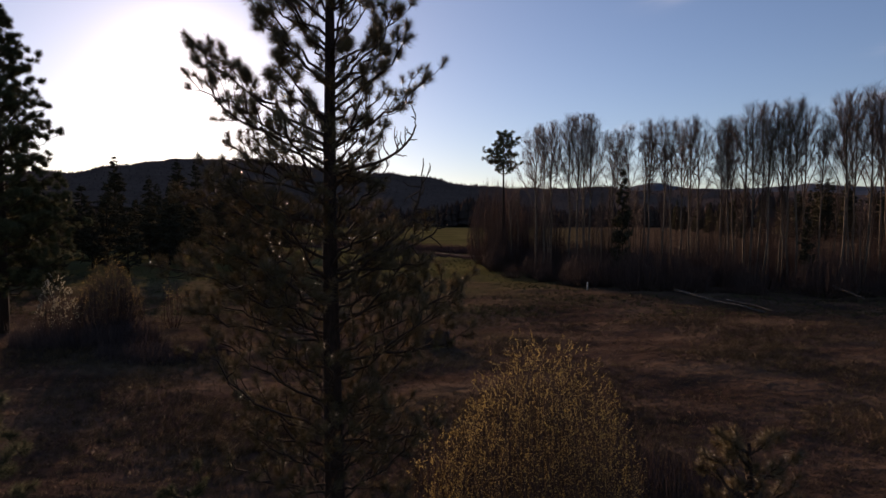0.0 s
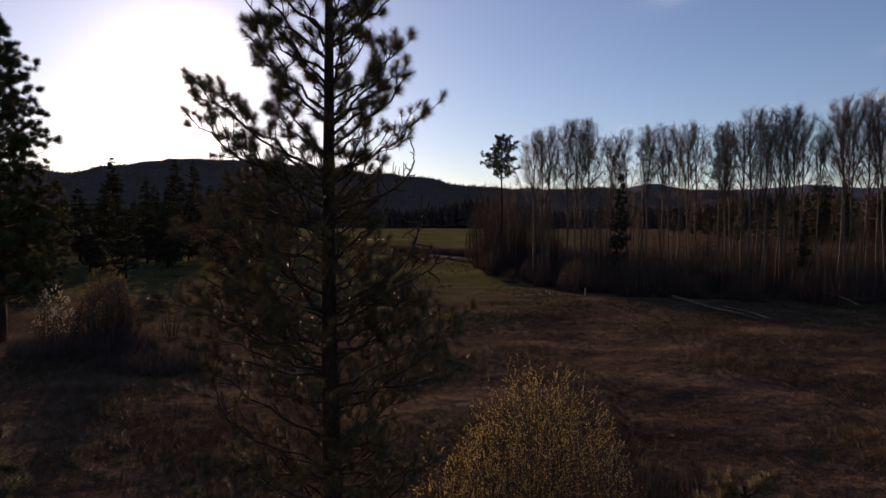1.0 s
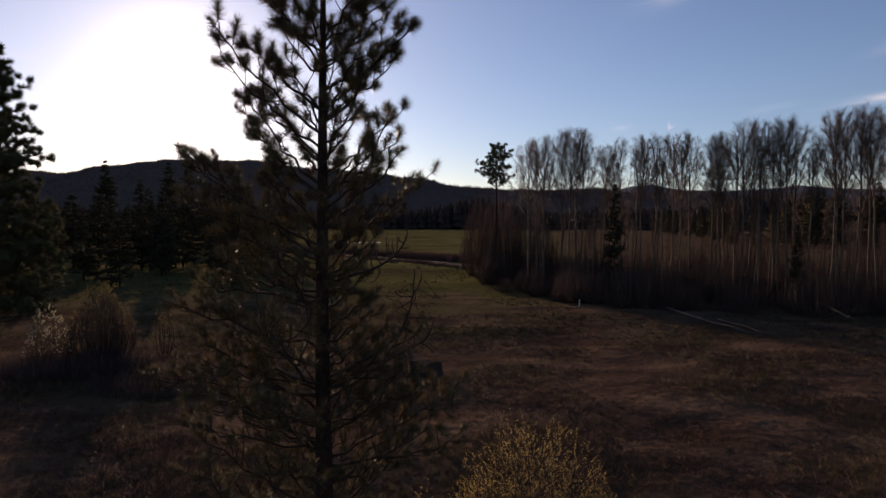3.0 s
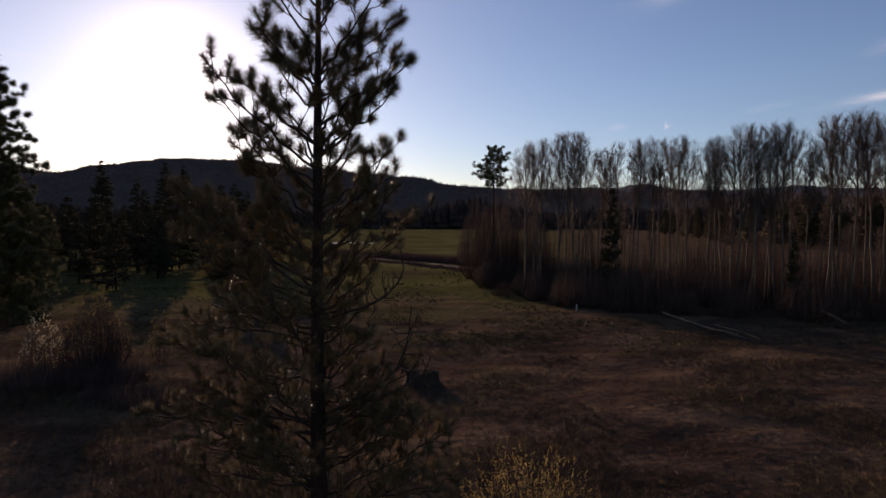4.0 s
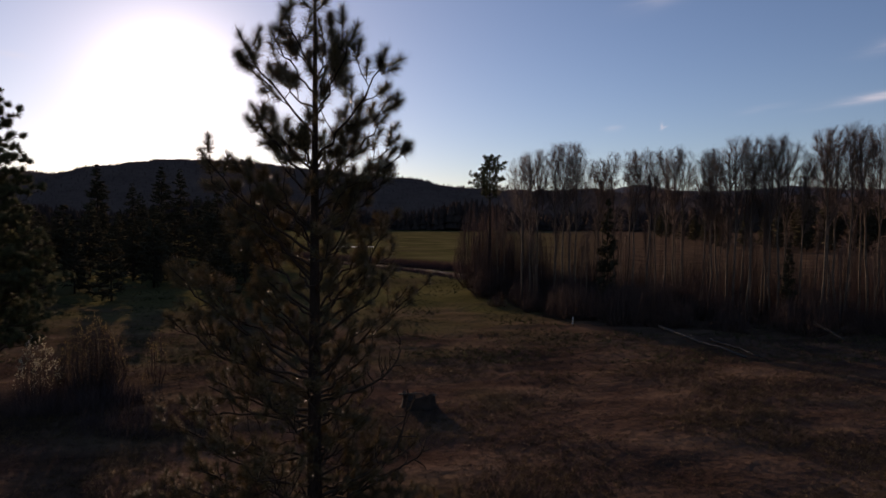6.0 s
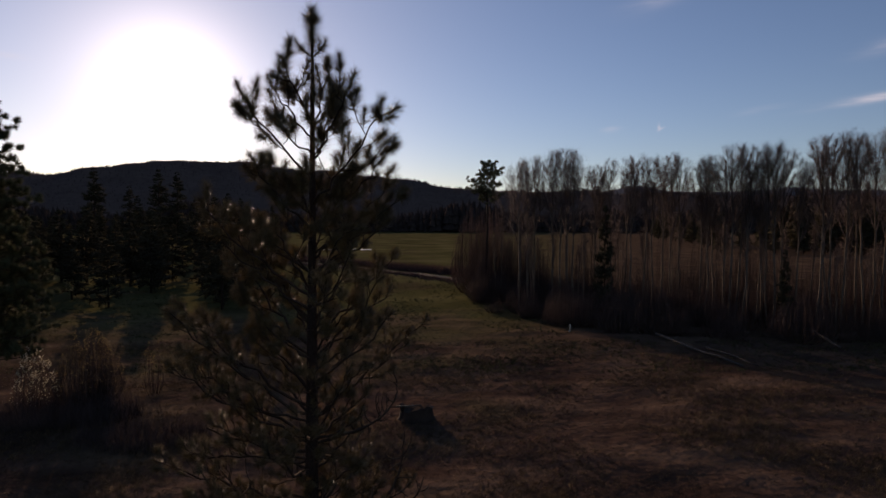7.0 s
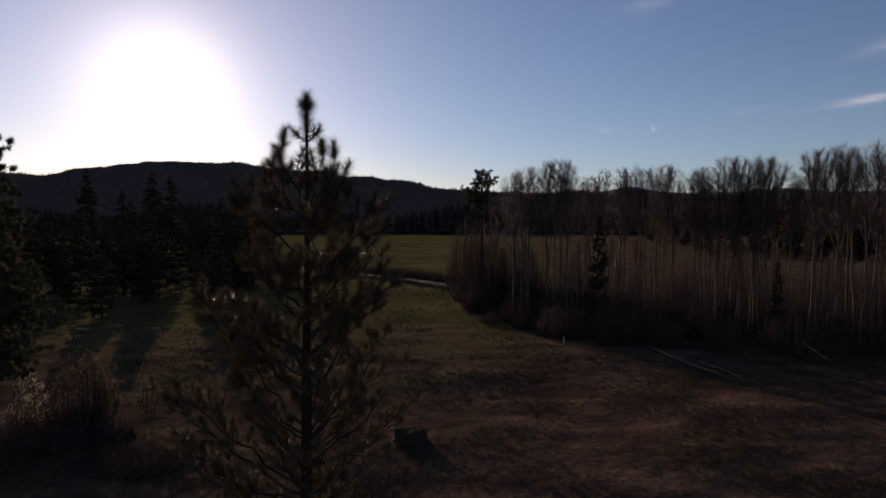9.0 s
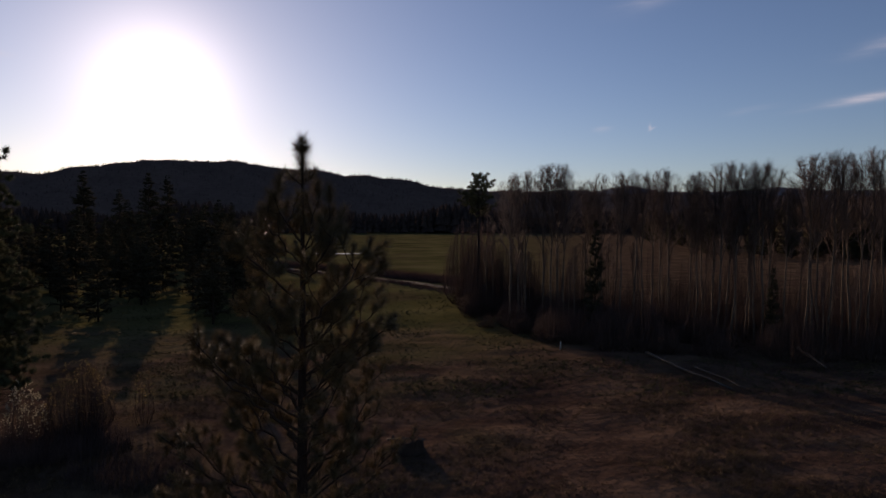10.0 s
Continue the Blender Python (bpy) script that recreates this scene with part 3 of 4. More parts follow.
# the rest of the crown, all round the trunk
prng = random.Random(4)
for k in range(74):
    z0 = 2.2 + 5.0 * (k / 74) ** 1.1 + prng.uniform(-0.1, 0.1)
    az = k * 2.4 + prng.uniform(-0.5, 0.5)
    reach = float(np.interp(z0, [2.4, 4, 6, 7.2], [1.5, 1.9, 1.6, 1.2])) * prng.uniform(0.55, 1.0)
    if z0 > 5.0 and math.cos(az) > 0.3:
        reach *= 0.62
    limb(z0, reach * math.cos(az), z0 + reach * prng.uniform(0.35, 0.9), reach * math.sin(az), fill=0.95 if z0 > 3.5 else 0.7)


def field_pine(place, height, width, label, limbs=60, needles=26, nlen=0.3, nwid=0.02, spacing=0.42, bare=0.12, group="", name="pine_tree", rounded=False, leaf_mat=None):
    """A pine seen from further off, with coarser tufts."""
    t = thing(name, place, label, "tree", group)
    trunk_part(t, np.stack([0.1 * np.sin(np.linspace(0, 3, 7)), np.zeros(7), np.linspace(0, height * 0.98, 7)], 1), np.linspace(height * 0.017, 0.02, 7), sides=8)
    for k in range(limbs):
        f = bare + (1 - bare) * (k + rng.uniform(0, 1)) / limbs
        az = k * 2.4 + rng.uniform(-0.4, 0.4)
        reach = width * (1 - f) ** 0.65 * rng.uniform(0.55, 1.1) * min(1, 0.55 + f * 2) + 0.2
        if rounded:
            reach = width * math.sqrt(max(0.03, 1 - ((f - 0.81) / 0.2) ** 2)) * rng.uniform(0.3, 1.15) * 0.6
        rise = reach * rng.uniform(0.05, 0.5) * (0.4 + f)
        pine_limb(t, (0, 0, f * height * 0.97), (reach * math.cos(az), reach * math.sin(az), min(f * height + rise, height * 1.01)), 0.02 + 0.03 * (1 - f), needles=needles, length=nlen, width=nwid, spacing=spacing, leaf_mat=leaf_mat)
    g = Geo()
    tuft(g, np.array([0, 0, height]), np.array([0, 0, 1.0]), 40, nlen, nwid, 0.5)
    g.part("leader_needles", leaf_mat or NEEDLES, t)
    return t


field_pine((-23.6, 33, gh(-23.6, 33)), 17.2, 4.6, "big dense ponderosa pine at the edge of the pasture", 170, 60, 0.3, 0.026, 0.3, leaf_mat=COARSE_NEEDLES)
field_pine((7.8, 81, gh(7.8, 81)), 17.3, 3.9, "lone pine at the end of the aspen row", 60, 30, 0.34, 0.03, 0.36, 0.7, rounded=True, leaf_mat=COARSE_NEEDLES)
field_pine((3.2, 6.4, gh(3.2, 6.4)), 3.75, 0.72, "small young pine in the grass", 44, 100, 0.13, 0.005, 0.17, 0.12)
field_pine((-6.35, 8.0, gh(-6.35, 8.0)), 4.2, 1.05, "young pine with drooping lower limbs", 34, 90, 0.16, 0.006, 0.25, 0.12, leaf_mat=COARSE_NEEDLES)
field_pine((-4.3, 10.2, gh(-4.3, 10.2)), 1.75, 0.7, "knee-high pine seedling in dry grass", 14, 90, 0.15, 0.006, 0.25, 0.2, leaf_mat=COARSE_NEEDLES)


# ---- conifers across the meadow ----


def far_conifer(height, width, seed):
    """A conifer of drooping boughs, each a spray of coarse foliage."""
    r = np.random.default_rng(seed)
    t = thing("conifer_tree", (0, 0, 0), "dark conifer standing at the meadow's edge", "tree", "conifers beyond the meadow")
    trunk_part(t, np.stack([np.zeros(5), np.zeros(5), np.linspace(0, height * 0.97, 5)], 1), np.linspace(height * 0.016, 0.03, 5), sides=6)
    g = Geo()
    for k in range(int(height * 8)):
        f = 0.08 + 0.92 * r.uniform() ** 0.9
        az = r.uniform(0, 6.283)
        reach = width * (1 - f) ** 0.66 * r.uniform(0.5, 1.15) + 0.3
        d = np.array([math.cos(az), math.sin(az), r.uniform(-0.15, 0.35)])
        n = 15
        s = r.uniform(0.15, 1, n)
        p = np.array([0, 0, f * height]) + d * (s * reach)[:, None]
        dd = d + r.normal(0, 0.55, (n, 3))
        g.spikes(p, dd, reach * 0.36 + 0.18, 0.22 + 0.045 * reach)
    g.part("crown", FAR_NEEDLES, t)
    return t


firsts = [far_conifer(24, 4.6, 1), far_conifer(22, 4.0, 2), far_conifer(14, 3.6, 3), far_conifer(18, 4.0, 4)]


def plant(kind, x, y, size, turn):
    m = pose(x, y, gh(x, y) - 0.1, 0, 0, turn)
    if firsts[kind].location.length < 0.01:
        firsts[kind].matrix_basis = m @ Matrix.Scale(size, 4)
        return firsts[kind]
    c = copy_thing(firsts[kind], m)
    c.scale = (size, size, size)
    return c


crng = random.Random(12)
plant(0, -119, 225, 1.22, 10)
plant(1, -110, 232, 1.05, 50)
plant(0, -95, 222, 1.18, 130)
plant(1, -90, 226, 1.26, 200)
plant(2, -32, 103, 0.92, 20)
plant(3, -38, 112, 0.8, 75)
for k in range(120):
    az = crng.uniform(-46, -13.5)
    dd = crng.uniform(105, 250)
    plant(crng.choice([0, 1, 2, 2, 3, 3]), dd * math.sin(radians(az)), dd * math.cos(radians(az)), crng.uniform(0.45, 0.75) * (0.75 + dd / 800), crng.uniform(0, 360))

# low conifers, kept under the ridge line, added to shade the left pasture
for k in range(34):
    az = crng.uniform(-40, -16)
    dd = crng.uniform(72, 118)
    plant(2, dd * math.sin(radians(az)), dd * math.cos(radians(az)), crng.uniform(0.5, 0.82) * (0.6 + dd / 250), crng.uniform(0, 360))
# unseen conifers beyond the left edge of view, added for their shadows
for k in range(16):
    az = crng.uniform(-60, -38)
    dd = crng.uniform(55, 95)
    plant(crng.choice([2, 3]), dd * math.sin(radians(az)), dd * math.cos(radians(az)), crng.uniform(0.7, 1.0), crng.uniform(0, 360))

# a nearer wood behind the aspens
for k in range(120):
    az = crng.uniform(20, 50)
    dd = crng.uniform(215, 290) + max(0, 26 - az) * 25
    plant(crng.choice([0, 1, 2, 3]), dd * math.sin(radians(az)), dd * math.cos(radians(az)), crng.uniform(0.55, 0.85), crng.uniform(0, 360))

# ---- aspens ----


def aspen(height, spread_, seed, fork=0.5, name="aspen_tree", leaders=5, bushy=1.0):
    """A tall bare tree: slender pale stem that parts into steep leaders, and these into a rounded fan of fine twigs."""
    r = np.random.default_rng(seed)
    t = thing(name, (0, 0, 0), "tall leafless aspen with a slender pale trunk", "tree", "row of bare aspens")
    k = 9
    wob = np.cumsum(r.normal(0, 0.085, (k, 2)), axis=0)
    wob -= wob[0]
    spine_ = np.stack([wob[:, 0], wob[:, 1], np.linspace(0, height * 0.94, k)], 1)

    def stem(z):
        return np.array([np.interp(z, spine_[:, 2], spine_[:, c]) for c in range(2)] + [z])

    g = Geo()
    g.tube(spine_, np.interp(np.linspace(0, 1, k), [0, 0.12, 0.6, 1], [height * 0.0072, height * 0.0055, height * 0.0038, 0.012]), 8)
    k2 = 16
    zz = r.uniform(0.16, 0.5, k2) * height
    g.spikes(np.array([stem(z) for z in zz]), r.normal(0, 1, (k2, 3)) * [1, 1, 0.3] + [0, 0, 0.35], r.uniform(0.2, 0.9, k2), 0.026)
    g.part("trunk", ASPEN_BARK, t)
    mid = height * (fork + 1.0) / 2
    for i in range(leaders + 3):
        az = i * 2.4 + r.uniform(-0.4, 0.4)
        f = fork - 0.07 + (0.9 - fork) * (i / (leaders + 3)) ** 1.1 + r.uniform(-0.02, 0.02)
        p0 = stem(f * height)
        wide = spread_ * (r.uniform(0.6, 1.05) if i < leaders else r.uniform(0.15, 0.55))
        crown = height * (0.985 - 0.2 * (wide / spread_) ** 2) - r.uniform(0, 0.2)
        tip = np.array([p0[0] + wide * math.cos(az), p0[1] + wide * math.sin(az), crown])
        lead = bend(p0, p0 + (tip - p0) * [0.52, 0.52, 0.42], tip, 9)
        lead[1:-1] += r.normal(0, 0.045, (7, 3))
        b = Geo()
        b.tube(lead, np.linspace(0.042, 0.01, 9), 5)
        boughs = int(17 * bushy)
        for j in range(boughs):
            s0 = 0.12 + 0.86 * (j + r.uniform(0, 1)) / boughs
            q0 = np.array([np.interp(s0, np.linspace(0, 1, 9), lead[:, c]) for c in range(3)])
            ln = (0.5 + 1.25 * (1 - s0)) * r.uniform(0.6, 1.1) * spread_ / 1.9
            side = r.normal(0, 1, 3)
            e = q0 + unit(unit(tip - p0) + unit(side) * 0.75 + [0, 0, 0.15]) * ln
            rel = (e - [stem(mid)[0], stem(mid)[1], height * 0.74]) / [spread_ * 1.1, spread_ * 1.1, height * 0.262]
            rel[2] = max(rel[2], 0)
            over = np.linalg.norm(rel)
            if over > 1:
                e = q0 + (e - q0) * max(0.3, 1 - 1.6 * (over - 1))
                e[2] = min(e[2], height * 1.0)
            bough = bend(q0, q0 + (e - q0) * [0.62, 0.62, 0.36], e, 5)
            bough[1:] += r.normal(0, 0.025, (4, 3))
            b.tube(bough, np.linspace(0.015, 0.006, 5), 3)
            m = 11
            sv = r.uniform(0.2, 1.0, m)
            q = np.stack([np.interp(sv, np.linspace(0, 1, 5), bough[:, c]) for c in range(3)], 1)
            d = unit(unit(e - q0) + r.normal(0, 0.42, (m, 3)) + [0, 0, 0.12])
            tl = r.uniform(0.3, 0.75, m)
            tl = np.clip(np.minimum(tl, (height * 1.005 - q[:, 2]) / np.maximum(d[:, 2], 0.2)), 0.1, None)
            b.spikes(q, d, tl, 0.009)
            reps = 7
            q2 = np.repeat(q, reps, 0) + np.repeat(d, reps, 0) * (np.repeat(tl, reps) * r.uniform(0.2, 0.9, m * reps))[:, None]
            d2 = unit(np.repeat(d, reps, 0) + r.normal(0, 0.5, (m * reps, 3)) + [0, 0, 0.15])
            b.spikes(q2, d2, r.uniform(0.18, 0.46, m * reps), 0.0052)
        b.part("limb", ASPEN_TWIG, t)
    return t


def first_or_copy(first, used, m, size):
    ob = first if not used else copy_thing(first, m)
    ob.matrix_basis = m @ Matrix.Diagonal((*size, 1)) if hasattr(size, "__len__") else m @ Matrix.Scale(size, 4)
    return ob


aspens = [aspen(16, 2.0, 21, 0.5), aspen(16, 1.7, 22, 0.53, leaders=4), aspen(16, 2.2, 23, 0.48), aspen(16, 1.5, 24, 0.55, leaders=4), aspen(16, 1.25, 25, 0.56, leaders=3), aspen(16, 0.8, 26, 0.6, leaders=2, bushy=0.7)]
aspen_used = [False] * 6
arng = random.Random(3)


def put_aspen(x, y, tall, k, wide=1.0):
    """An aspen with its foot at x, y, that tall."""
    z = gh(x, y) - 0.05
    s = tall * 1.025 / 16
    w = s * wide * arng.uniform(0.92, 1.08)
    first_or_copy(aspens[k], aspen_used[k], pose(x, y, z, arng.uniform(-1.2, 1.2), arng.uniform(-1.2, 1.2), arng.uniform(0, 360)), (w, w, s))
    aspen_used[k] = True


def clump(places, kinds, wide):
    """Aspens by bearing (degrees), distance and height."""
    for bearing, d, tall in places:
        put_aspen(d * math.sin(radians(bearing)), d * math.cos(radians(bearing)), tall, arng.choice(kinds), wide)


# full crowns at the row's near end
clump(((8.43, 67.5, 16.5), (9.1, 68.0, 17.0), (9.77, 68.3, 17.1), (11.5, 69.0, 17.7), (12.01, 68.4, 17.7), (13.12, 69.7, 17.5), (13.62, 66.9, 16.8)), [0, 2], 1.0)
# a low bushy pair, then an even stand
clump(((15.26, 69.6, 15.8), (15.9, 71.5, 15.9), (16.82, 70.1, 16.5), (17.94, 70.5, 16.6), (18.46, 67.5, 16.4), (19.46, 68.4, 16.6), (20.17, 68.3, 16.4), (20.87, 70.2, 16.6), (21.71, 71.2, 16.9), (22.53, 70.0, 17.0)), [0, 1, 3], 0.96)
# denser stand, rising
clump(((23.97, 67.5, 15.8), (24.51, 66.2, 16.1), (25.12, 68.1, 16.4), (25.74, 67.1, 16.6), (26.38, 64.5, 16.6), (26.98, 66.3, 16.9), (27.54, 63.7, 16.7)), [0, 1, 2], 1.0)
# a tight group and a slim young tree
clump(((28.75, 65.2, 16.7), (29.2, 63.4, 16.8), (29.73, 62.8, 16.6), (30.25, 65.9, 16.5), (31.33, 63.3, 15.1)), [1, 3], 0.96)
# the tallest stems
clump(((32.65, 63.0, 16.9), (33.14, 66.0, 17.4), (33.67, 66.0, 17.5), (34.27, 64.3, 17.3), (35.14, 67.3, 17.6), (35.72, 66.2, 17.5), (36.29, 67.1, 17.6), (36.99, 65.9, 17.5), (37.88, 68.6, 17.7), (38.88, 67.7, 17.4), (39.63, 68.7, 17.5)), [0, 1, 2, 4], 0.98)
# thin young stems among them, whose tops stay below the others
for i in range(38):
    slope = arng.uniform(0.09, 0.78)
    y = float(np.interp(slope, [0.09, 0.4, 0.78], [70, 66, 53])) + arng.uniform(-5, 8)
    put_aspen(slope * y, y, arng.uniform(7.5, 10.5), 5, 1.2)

# ---- brush ----


def brush(height, radius, stems, seed, twig, leaf=None, leaves=0, leaf_len=0.03, name="shrub", label="", group="", width=0.016, category="shrub", twigs=16, reach=1.0, sides=4, even=3.2):
    """A bare many-stemmed shrub; some bear small opening leaves."""
    r = np.random.default_rng(seed)
    t = thing(name, (0, 0, 0), label, category, group)
    b, lf = Geo(), Geo()
    for i in range(stems):
        az, f = r.uniform(0, 6.283), math.sqrt(r.uniform())
        out = np.array([math.cos(az), math.sin(az), 0])
        h = height * (1 - 0.5 * f ** 3.5) * (1 - 0.4 * r.uniform() ** 2.8) * (0.94 + 0.06 * math.cos(3 * az + seed))
        base = out * radius * 0.62 * f + r.normal(0, 0.03, 3) * [1, 1, 0]
        tip = out * radius * f * r.uniform(0.8, 1.1) + np.array([0, 0, h])
        pts = bend(base, base + out * radius * f * 1.05 + np.array([0, 0, h * 0.42]), tip, 6)
        pts[1:] += r.normal(0, 0.025, (5, 3))
        b.tube(pts, np.linspace(width, width * 0.3, 6), sides)
        m = twigs
        s = r.uniform(0.25, 1, m)
        q = np.stack([np.interp(s, np.linspace(0, 1, 6), pts[:, c]) for c in range(3)], 1)
        d = unit(np.array([0, 0, 1.0]) + out * 0.5 + r.normal(0, 0.42, (m, 3)))
        ln = reach * r.uniform(0.12, 0.4, m) * height / 2.6 * (1.2 - 0.6 * s)
        b.spikes(q, d, ln, width * 0.55)
        if leaf:
            nl = max(1, leaves // stems)
            w = np.argsort(-s)[(m * r.uniform(0, 1, nl) ** even).astype(int)]
            along = r.uniform(0.1, 1.0, nl)
            lf.leaves(q[w] + d[w] * (ln[w] * along)[:, None], d[w] + r.normal(0, 0.6, (nl, 3)), leaf_len * r.uniform(0.6, 1.2, nl), leaf_len * 0.65)
    tagged(b.part("branchwork", twig, t), kind="stuff")
    if leaf:
        tagged(lf.part("foliage", leaf, t), kind="stuff")
    return t


def at(ob, x, y, turn=0.0, size=1.0):
    ob.matrix_basis = pose(x, y, gh(x, y) - 0.04, 0, 0, turn) @ Matrix.Scale(size, 4)
    return ob


at(brush(4.2, 1.52, 660, 31, DARK_TWIG, BUD_LEAF, 42000, 0.023, label="rounded willow bush with golden opening buds", width=0.006, twigs=22, reach=0.5, even=2.2), 1.66, 10.4)
at(brush(3.2, 0.4, 26, 32, RED_TWIG, BUD_LEAF, 900, 0.035, label="slim willow shoots with golden opening buds", width=0.01), -0.1, 10.3)
at(brush(4.2, 1.35, 420, 33, DARK_TWIG, BUD_LEAF, 5000, 0.036, label="rounded reddish willow bush in the pasture", width=0.011, twigs=22, reach=0.7), -17.6, 32.6)
at(brush(3.45, 0.8, 80, 34, DARK_TWIG, PALE_LEAF, 1100, 0.085, label="small bush with pale fluffy catkins", width=0.012, even=7.0), -19.65, 31.3)
at(brush(3.4, 0.5, 14, 35, RED_TWIG, BUD_LEAF, 200, 0.05, name="sapling", label="thin bare sapling in the grass", width=0.016, category="sapling"), -15.2, 34.5)

thicket = [brush(3.2, 1.6, 80, 41 + k, DARK_TWIG, label="dark leafless thicket under the aspens", group="thicket under the aspens", width=0.018, twigs=12, sides=3) for k in range(3)]
tused = [False] * 3
for k in range(230):
    slope = arng.uniform(0.085, 0.815)
    near = float(np.interp(slope, [0.07, 0.24, 0.47, 0.78], [70, 57, 51.5, 50]))
    depth = near + arng.uniform(-1.5, 18)
    i = k % 3
    x = slope * depth
    first_or_copy(thicket[i], tused[i], pose(x, depth, gh(x, depth) - 0.05, 0, 0, arng.uniform(0, 360)), arng.choice([0.4, 0.55, 0.7, 0.85, 1.0, 1.2]) if depth < near + 3 else arng.uniform(0.7, 1.3))
    tused[i] = True
tallish = [brush(5.5, 1.5, 34, 45 + k, SAPLING_TWIG, name="sapling", category="sapling", label="tall reddish leafless saplings among the aspens", group="saplings among the aspens", width=0.014, twigs=34, reach=1.0, sides=3) for k in range(3)]
tused = [False] * 3
for k in range(180):
    slope = arng.uniform(0.09, 0.83)
    depth = float(np.interp(slope, [0.07, 0.24, 0.47, 0.78], [76, 68, 62, 55])) + arng.uniform(-3, 22)
    i = k % 3
    x = slope * depth
    first_or_copy(tallish[i], tused[i], pose(x, depth, gh(x, depth) - 0.05, 0, 0, arng.uniform(0, 360)), arng.uniform(0.8, 1.7) if k % 3 == 0 else arng.uniform(0.4, 0.9))
    tused[i] = True
# tall bare clump beside the lone pine
tall = [brush(12.0, 2.4, 170, 51 + k, CLUMP_TWIG, label="tall reddish leafless clump beside the lone pine", group="tall bare clump", width=0.025, twigs=70, reach=0.62) for k in range(2)]
at(tall[0], 6.2, 84)
at(tall[1], 9.0, 86, 70, 1.04)
at(copy_thing(tall[0], pose(0, 0, 0)), 11.8, 83, 140, 0.8)
at(copy_thing(tall[1], pose(0, 0, 0)), 7.2, 79, 200, 0.5)
# dark conifers in the row
for x, y, tall in ((31.9, 54.2, 7.4), (19.0, 65.5, 11.6)):
    c = plant(2, x, y, 0.5, x * 7)
    c.scale = (tall / 14 * 0.42, tall / 14 * 0.42, tall / 14)

# ---- track, pond edge, stump, logs ----


def ribbon(name, mat, pts, width, label, category, lift=0.05):
    g = Geo()
    pts = np.asarray(pts, float)
    t = unit(np.gradient(pts, axis=0))
    s = np.stack([-t[:, 1], t[:, 0]], 1) * width / 2
    v = []
    for (x, y), (sx, sy) in zip(pts, s):
        for a in (-1, -0.4, 0.4, 1):
            w = rng.uniform(0.85, 1.15)
            px_, py_ = x + sx * a * w, y + sy * a * w
            v.append((px_, py_, gh(px_, py_) + (lift if abs(a) < 0.9 else -0.03)))
    f = []
    for i in range(len(pts) - 1):
        for j in range(3):
            p = i * 4 + j
            f += [(p, p + 1, p + 5), (p, p + 5, p + 4)]
    g.add(v, f)
    return tagged(g.part(name, mat), label, category, kind="structure")


line = bend((-60, 175, 0), (-5, 130, 0), (13, 92, 0), 40)[:, :2]
ribbon("track", GRAVEL, line, 2.5, "pale dirt track across the meadow", "track")
ribbon("gravel_bar", WHITE_GRAVEL, bend((-37, 224, 0), (-28, 222, 0), (-20, 223, 0), 14)[:, :2], 9, "bleached white gravel strip in the meadow", "gravel")

verge = Geo()
for off, n, tall_ in ((4.2, 2600, 1.9), (-3.0, 1000, 0.8)):
    s = rng.uniform(0, 39, n)
    i = np.minimum(s.astype(int), 38)
    base = line[i] + (line[i + 1] - line[i]) * (s - i)[:, None]
    t = unit(line[i + 1] - line[i])
    base = base + np.stack([t[:, 1], -t[:, 0]], 1) * -(off + rng.normal(0, 1.0, n))[:, None]
    for (x, y) in base:
        k = 6
        verge.spikes(np.tile((x, y, gh(x, y) - 0.05), (k, 1)) + rng.normal(0, 0.25, (k, 3)) * [1, 1, 0], rng.normal(0, 0.35, (k, 3)) + [0, 0, 1], tall_ * rng.uniform(0.5, 1.1, k), 0.07)
tagged(verge.part("verge_brush", RED_TWIG), "low dark brush along the track", "brush", kind="stuff")

sx, sy = -0.55, 29.8
stump = thing("stump", (sx, sy, gh(sx, sy) - 0.05), "broad old tree stump with a pale cut top", "stump")
g = Geo()
k = 22
ang = np.arange(k) * 2 * np.pi / k
rad = 1 + 0.13 * np.sin(3 * ang + 1) + 0.1 * np.sin(5 * ang) + rng.normal(0, 0.03, k)
rings = []
for z, f in ((0, 1.16), (0.17, 1.03), (0.42, 0.97), (0.64, 0.94)):
    rings.append(np.stack([0.76 * f * rad * np.cos(ang), 0.52 * f * rad * np.sin(ang), np.full(k, z) + (0.06 * np.cos(2 * ang + 1) + rng.normal(0, 0.025, k) if z > 0.6 else 0)], 1))
v = np.concatenate(rings)
f = []
for i in range(3):
    for j in range(k):
        p, q = i * k + j, i * k + (j + 1) % k
        f += [(p, q, q + k), (p, q + k, p + k)]
g.add(v, f)
g.part("bark", STUMP_WOOD, stump)
g = Geo()
rim = rings[3] + [0, 0, 0.004]
g.add(np.vstack([rim, [(0, 0, 0.63)]]), [(j, (j + 1) % k, k) for j in range(k)])
g.part("cut_face", STUMP_TOP, stump)
g = Geo()
g.tube([(-0.62, 0, 0.5), (-0.7, 0.02, 0.72), (-0.71, 0.03, 0.84)], [0.09, 0.06, 0.015], 6)
g.part("splinter", STUMP_WOOD, stump)
g = Geo()
g.tube([(-0.92, -0.12, 0.74), (-0.4, -0.05, 0.73), (0.3, 0.05, 0.76)], [0.05, 0.045, 0.02], 6)
g.part("broken_branch", DEAD_WOOD, stump, "pale stick across the stump's top")
# paler splinters added on the far rim, in place of the sun's highlight
g = Geo()
edge = np.repeat(rim[:12], 5, 0) + rng.normal(0, 0.02, (60, 3)) * [2.5, 1, 0.3]
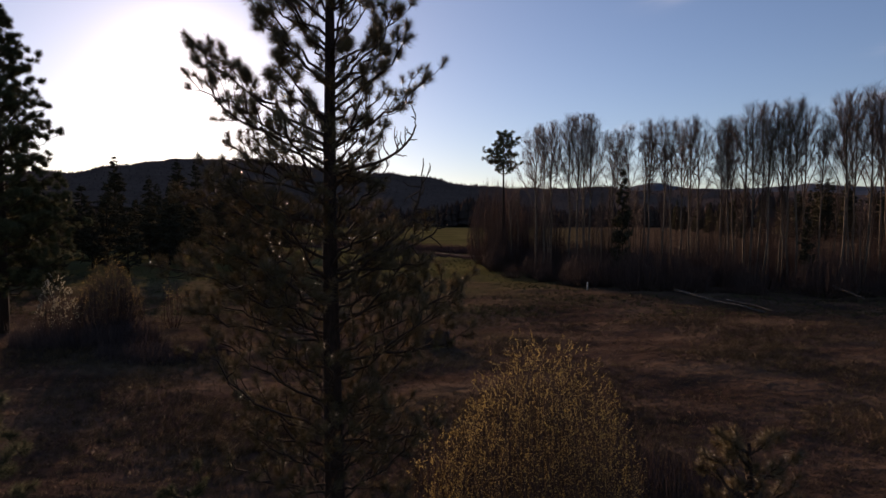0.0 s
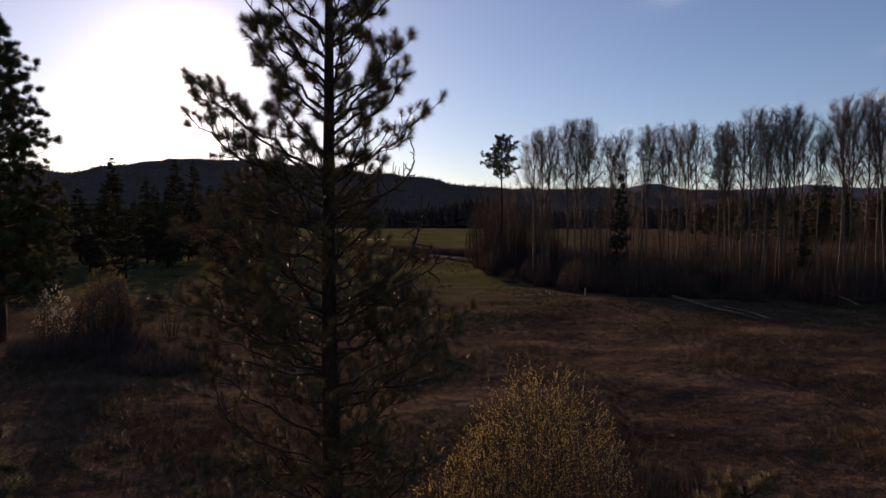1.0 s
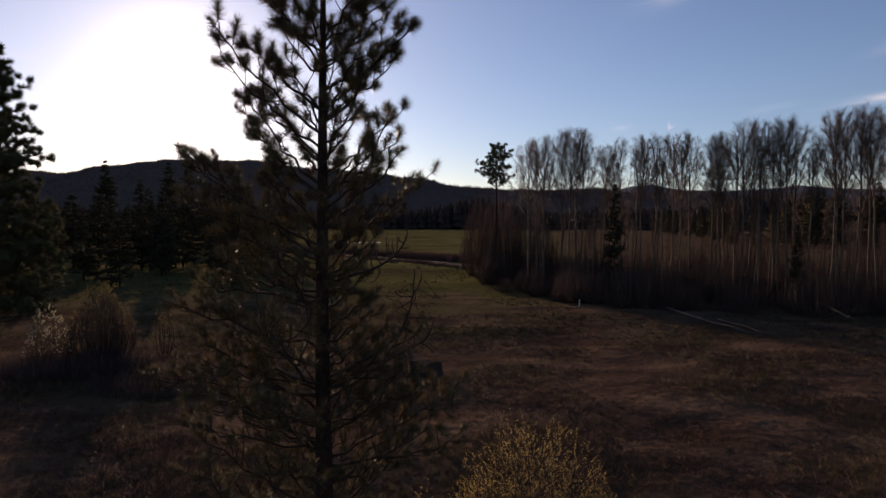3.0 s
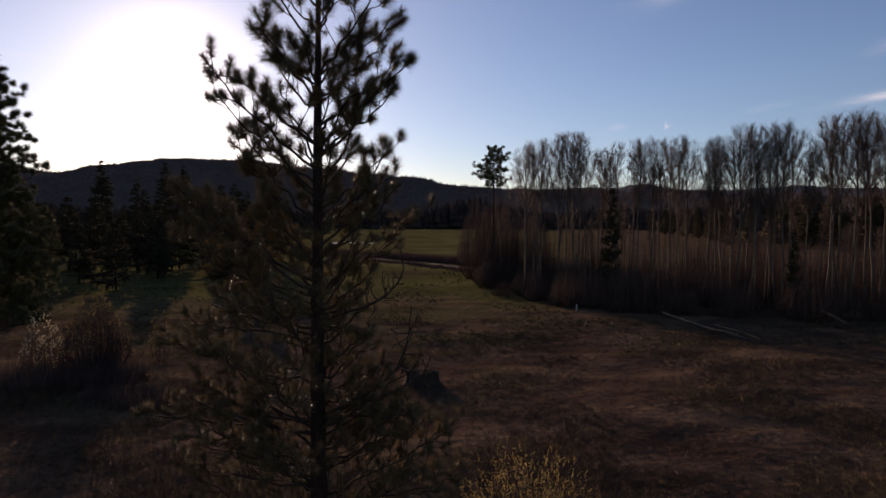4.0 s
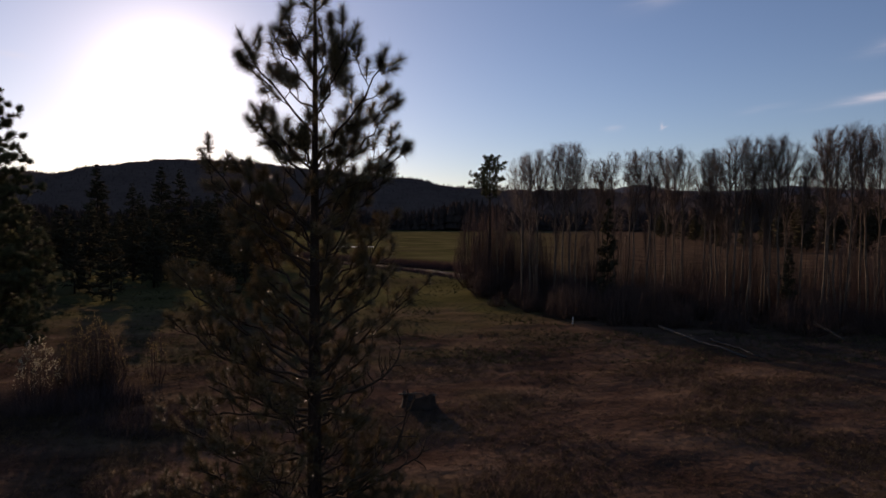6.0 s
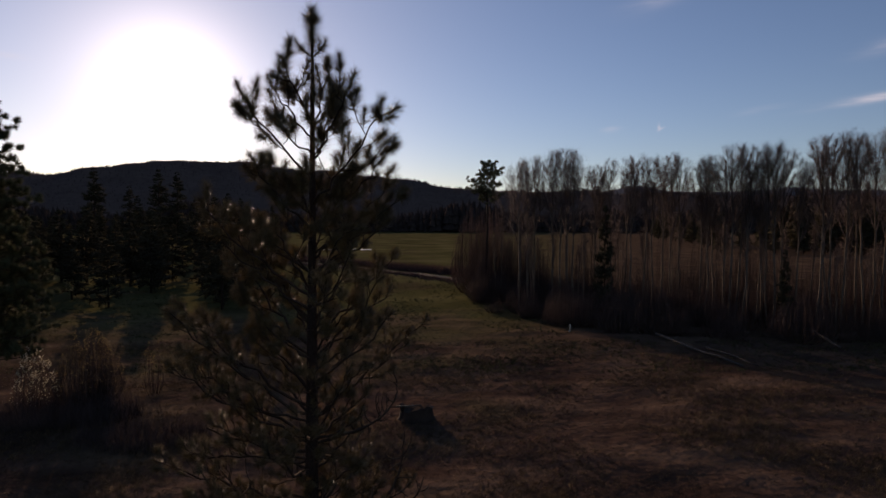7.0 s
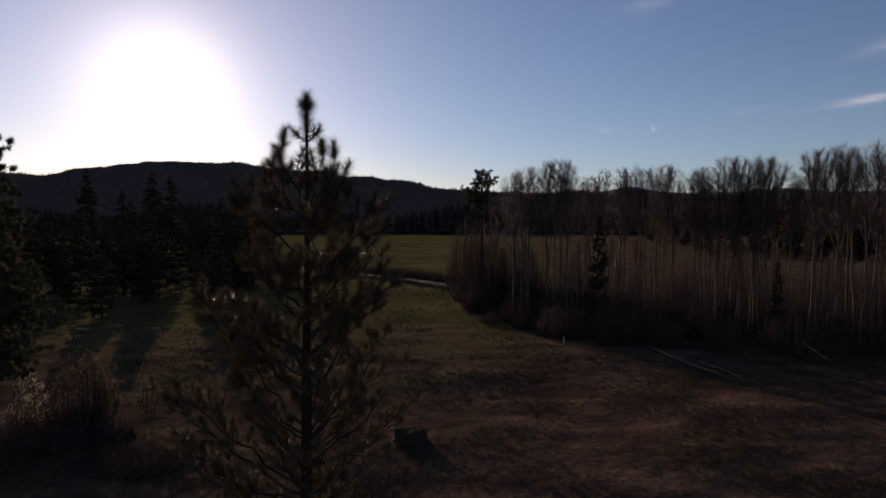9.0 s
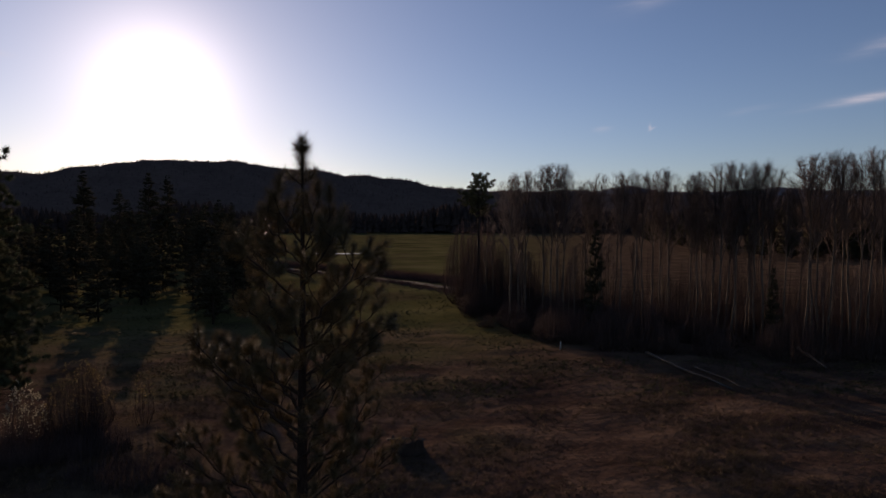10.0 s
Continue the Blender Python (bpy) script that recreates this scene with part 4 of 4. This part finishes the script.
g.spikes(edge - [0, 0, 0.03], rng.normal(0, 0.3, (60, 3)) + [0, 0, 1], rng.uniform(0.06, 0.14, 60), 0.09)
g.part("highlight_rim", DEAD_WOOD, stump, "added pale splinters for the sun's highlight along the cut edge")


def log(name, a, b, r, label, knots=4):
    a, b = np.array(a, float), np.array(b, float)
    t = thing(name, (*a[:2], gh(a[0], a[1])), label, "log")
    o = np.array([a[0], a[1], gh(a[0], a[1])])
    s = np.linspace(0, 1, 9)[:, None]
    pts = a + (b - a) * s - o
    pts[:, 2] = [gh(a[0] + p[0], a[1] + p[1]) + zz - o[2] for p, zz in zip(pts, np.linspace(a[2], b[2], 9))]
    pts[:, :2] += rng.normal(0, 0.05, (9, 2))
    g = Geo()
    g.tube(pts, np.linspace(r, r * 0.45, 9), 9)
    g.part("stem", DEAD_WOOD, t)
    for i in range(knots):
        p = pts[rng.integers(2, 8)]
        g = Geo()
        d = unit(rng.normal(0, 1, 3) + [0, 0, 0.9])
        g.tube(np.array([p, p + d * 0.35, p + d * 0.7 + rng.normal(0, 0.05, 3)]), [r * 0.3, r * 0.2, 0.012], 5)
        g.part("branch_stub", DEAD_WOOD, t)
    return t


log("fallen_log", (19.4, 51.5, 0.25), (21.4, 41.0, 0.15), 0.13, "long bleached fallen log lying at the thicket's edge")
log("fallen_log", (21.6, 47, 0.15), (22.6, 41.5, 0.1), 0.08, "slim grey fallen log beside a longer one", 2)
log("fallen_log", (32.6, 51.4, 0.6), (31.0, 45.3, 0.35), 0.14, "broken pale log propped in dark brush", 3)
g = Geo()
g.tube([(0, 0, -0.1), (0.01, 0, 0.35), (-0.03, 0, 0.8)], [0.09, 0.075, 0.05], 7)
post = g.part("broken_stake", PALE_WOOD)
post.matrix_basis = pose(12.72, 54.5, gh(12.72, 54.5), 0, 6) @ Matrix.Scale(0.85, 4)
tagged(post, "short pale broken stake standing in grass", "stake")


# ---- grass ----


def grass(name, mat, count, ylo, yhi, blades, height, width, label, seed, power=1.6, keep=None):
    r = np.random.default_rng(seed)
    y = ylo + (yhi - ylo) * r.uniform(0, 1, count) ** power
    x = r.uniform(-0.78, 0.8, count) * (y + 3)
    g = Geo()
    patchy = np.array([noise.noise((a * 0.16, b * 0.2, 5.0)) for a, b in zip(x, y)])
    if keep:
        ok = np.array([keep(a, b) for a, b in zip(x, y)])
        x, y, patchy = x[ok], y[ok], patchy[ok]
    z = np.array([gh(a, b) for a, b in zip(x, y)])
    n = len(x)
    p = np.repeat(np.stack([x, y, z - 0.02], 1), blades, 0) + r.normal(0, 0.07, (n * blades, 3)) * [1, 1, 0]
    lean_ = np.repeat(r.normal(0, 0.6, (n, 3)) + [0.5, -0.2, 0], blades, 0)
    d = r.normal(0, 0.5, (n * blades, 3)) + lean_ + [0, 0, 1.0]
    d[:, 2] = np.abs(d[:, 2]) * 0.8 + 0.12
    h = height * r.uniform(0.5, 1.2, n * blades) * np.repeat(np.clip(0.75 + patchy * 1.3, 0.35, 1.6), blades)
    g.spikes(p, d, h, width)
    return tagged(g.part(name, mat), label, "grass", kind="stuff")


grass("dry_grass", GRASS, 48000, 11, 50, 6, 0.32, 0.016, "matted dry brown grass", 61)
grass("tall_dry_grass", RED_TWIG, 2600, 12, 50, 7, 0.75, 0.016, "tall reddish dead weed stalks", 62, keep=lambda a, b: noise.noise((a * 0.1, b * 0.14, 9.0)) > 0.12)
grass("meadow_grass", GREEN_GRASS, 16000, 40, 130, 5, 0.3, 0.045, "short green meadow grass", 63, 1.3)
grass("straw_tufts", STRAW, 3600, 12, 46, 9, 0.3, 0.014, "pale matted straw tufts", 64, keep=lambda a, b: noise.noise((a * 0.22, b * 0.3, 2.0)) > 0.05)


def weeds(name, cx, cy, radius, count, height, seed, label):
    r = np.random.default_rng(seed)
    az, f = r.uniform(0, 6.283, count), np.sqrt(r.uniform(0, 1, count))
    x, y = cx + radius * f * np.cos(az), cy + 0.6 * radius * f * np.sin(az)
    g = Geo()
    p = np.stack([x, y, [gh(a, b) - 0.03 for a, b in zip(x, y)]], 1)
    for _ in range(5):
        g.spikes(p + r.normal(0, 0.05, (count, 3)) * [1, 1, 0], r.normal(0, 0.28, (count, 3)) + [0, 0, 1], height * r.uniform(0.4, 1.1, count), 0.022)
    return tagged(g.part(name, DARK_TWIG), label, "weeds", kind="stuff")


weeds("tall_weeds", -17.8, 30.6, 3.6, 700, 1.5, 71, "tall dark dead weeds round the willow bushes")
weeds("tall_weeds", -12.5, 27.5, 3.0, 380, 0.9, 72, "dark dead weeds in the pasture")
weeds("tall_weeds", 4.6, 13.5, 2.4, 320, 1.0, 73, "reddish dead weeds behind the young pine")
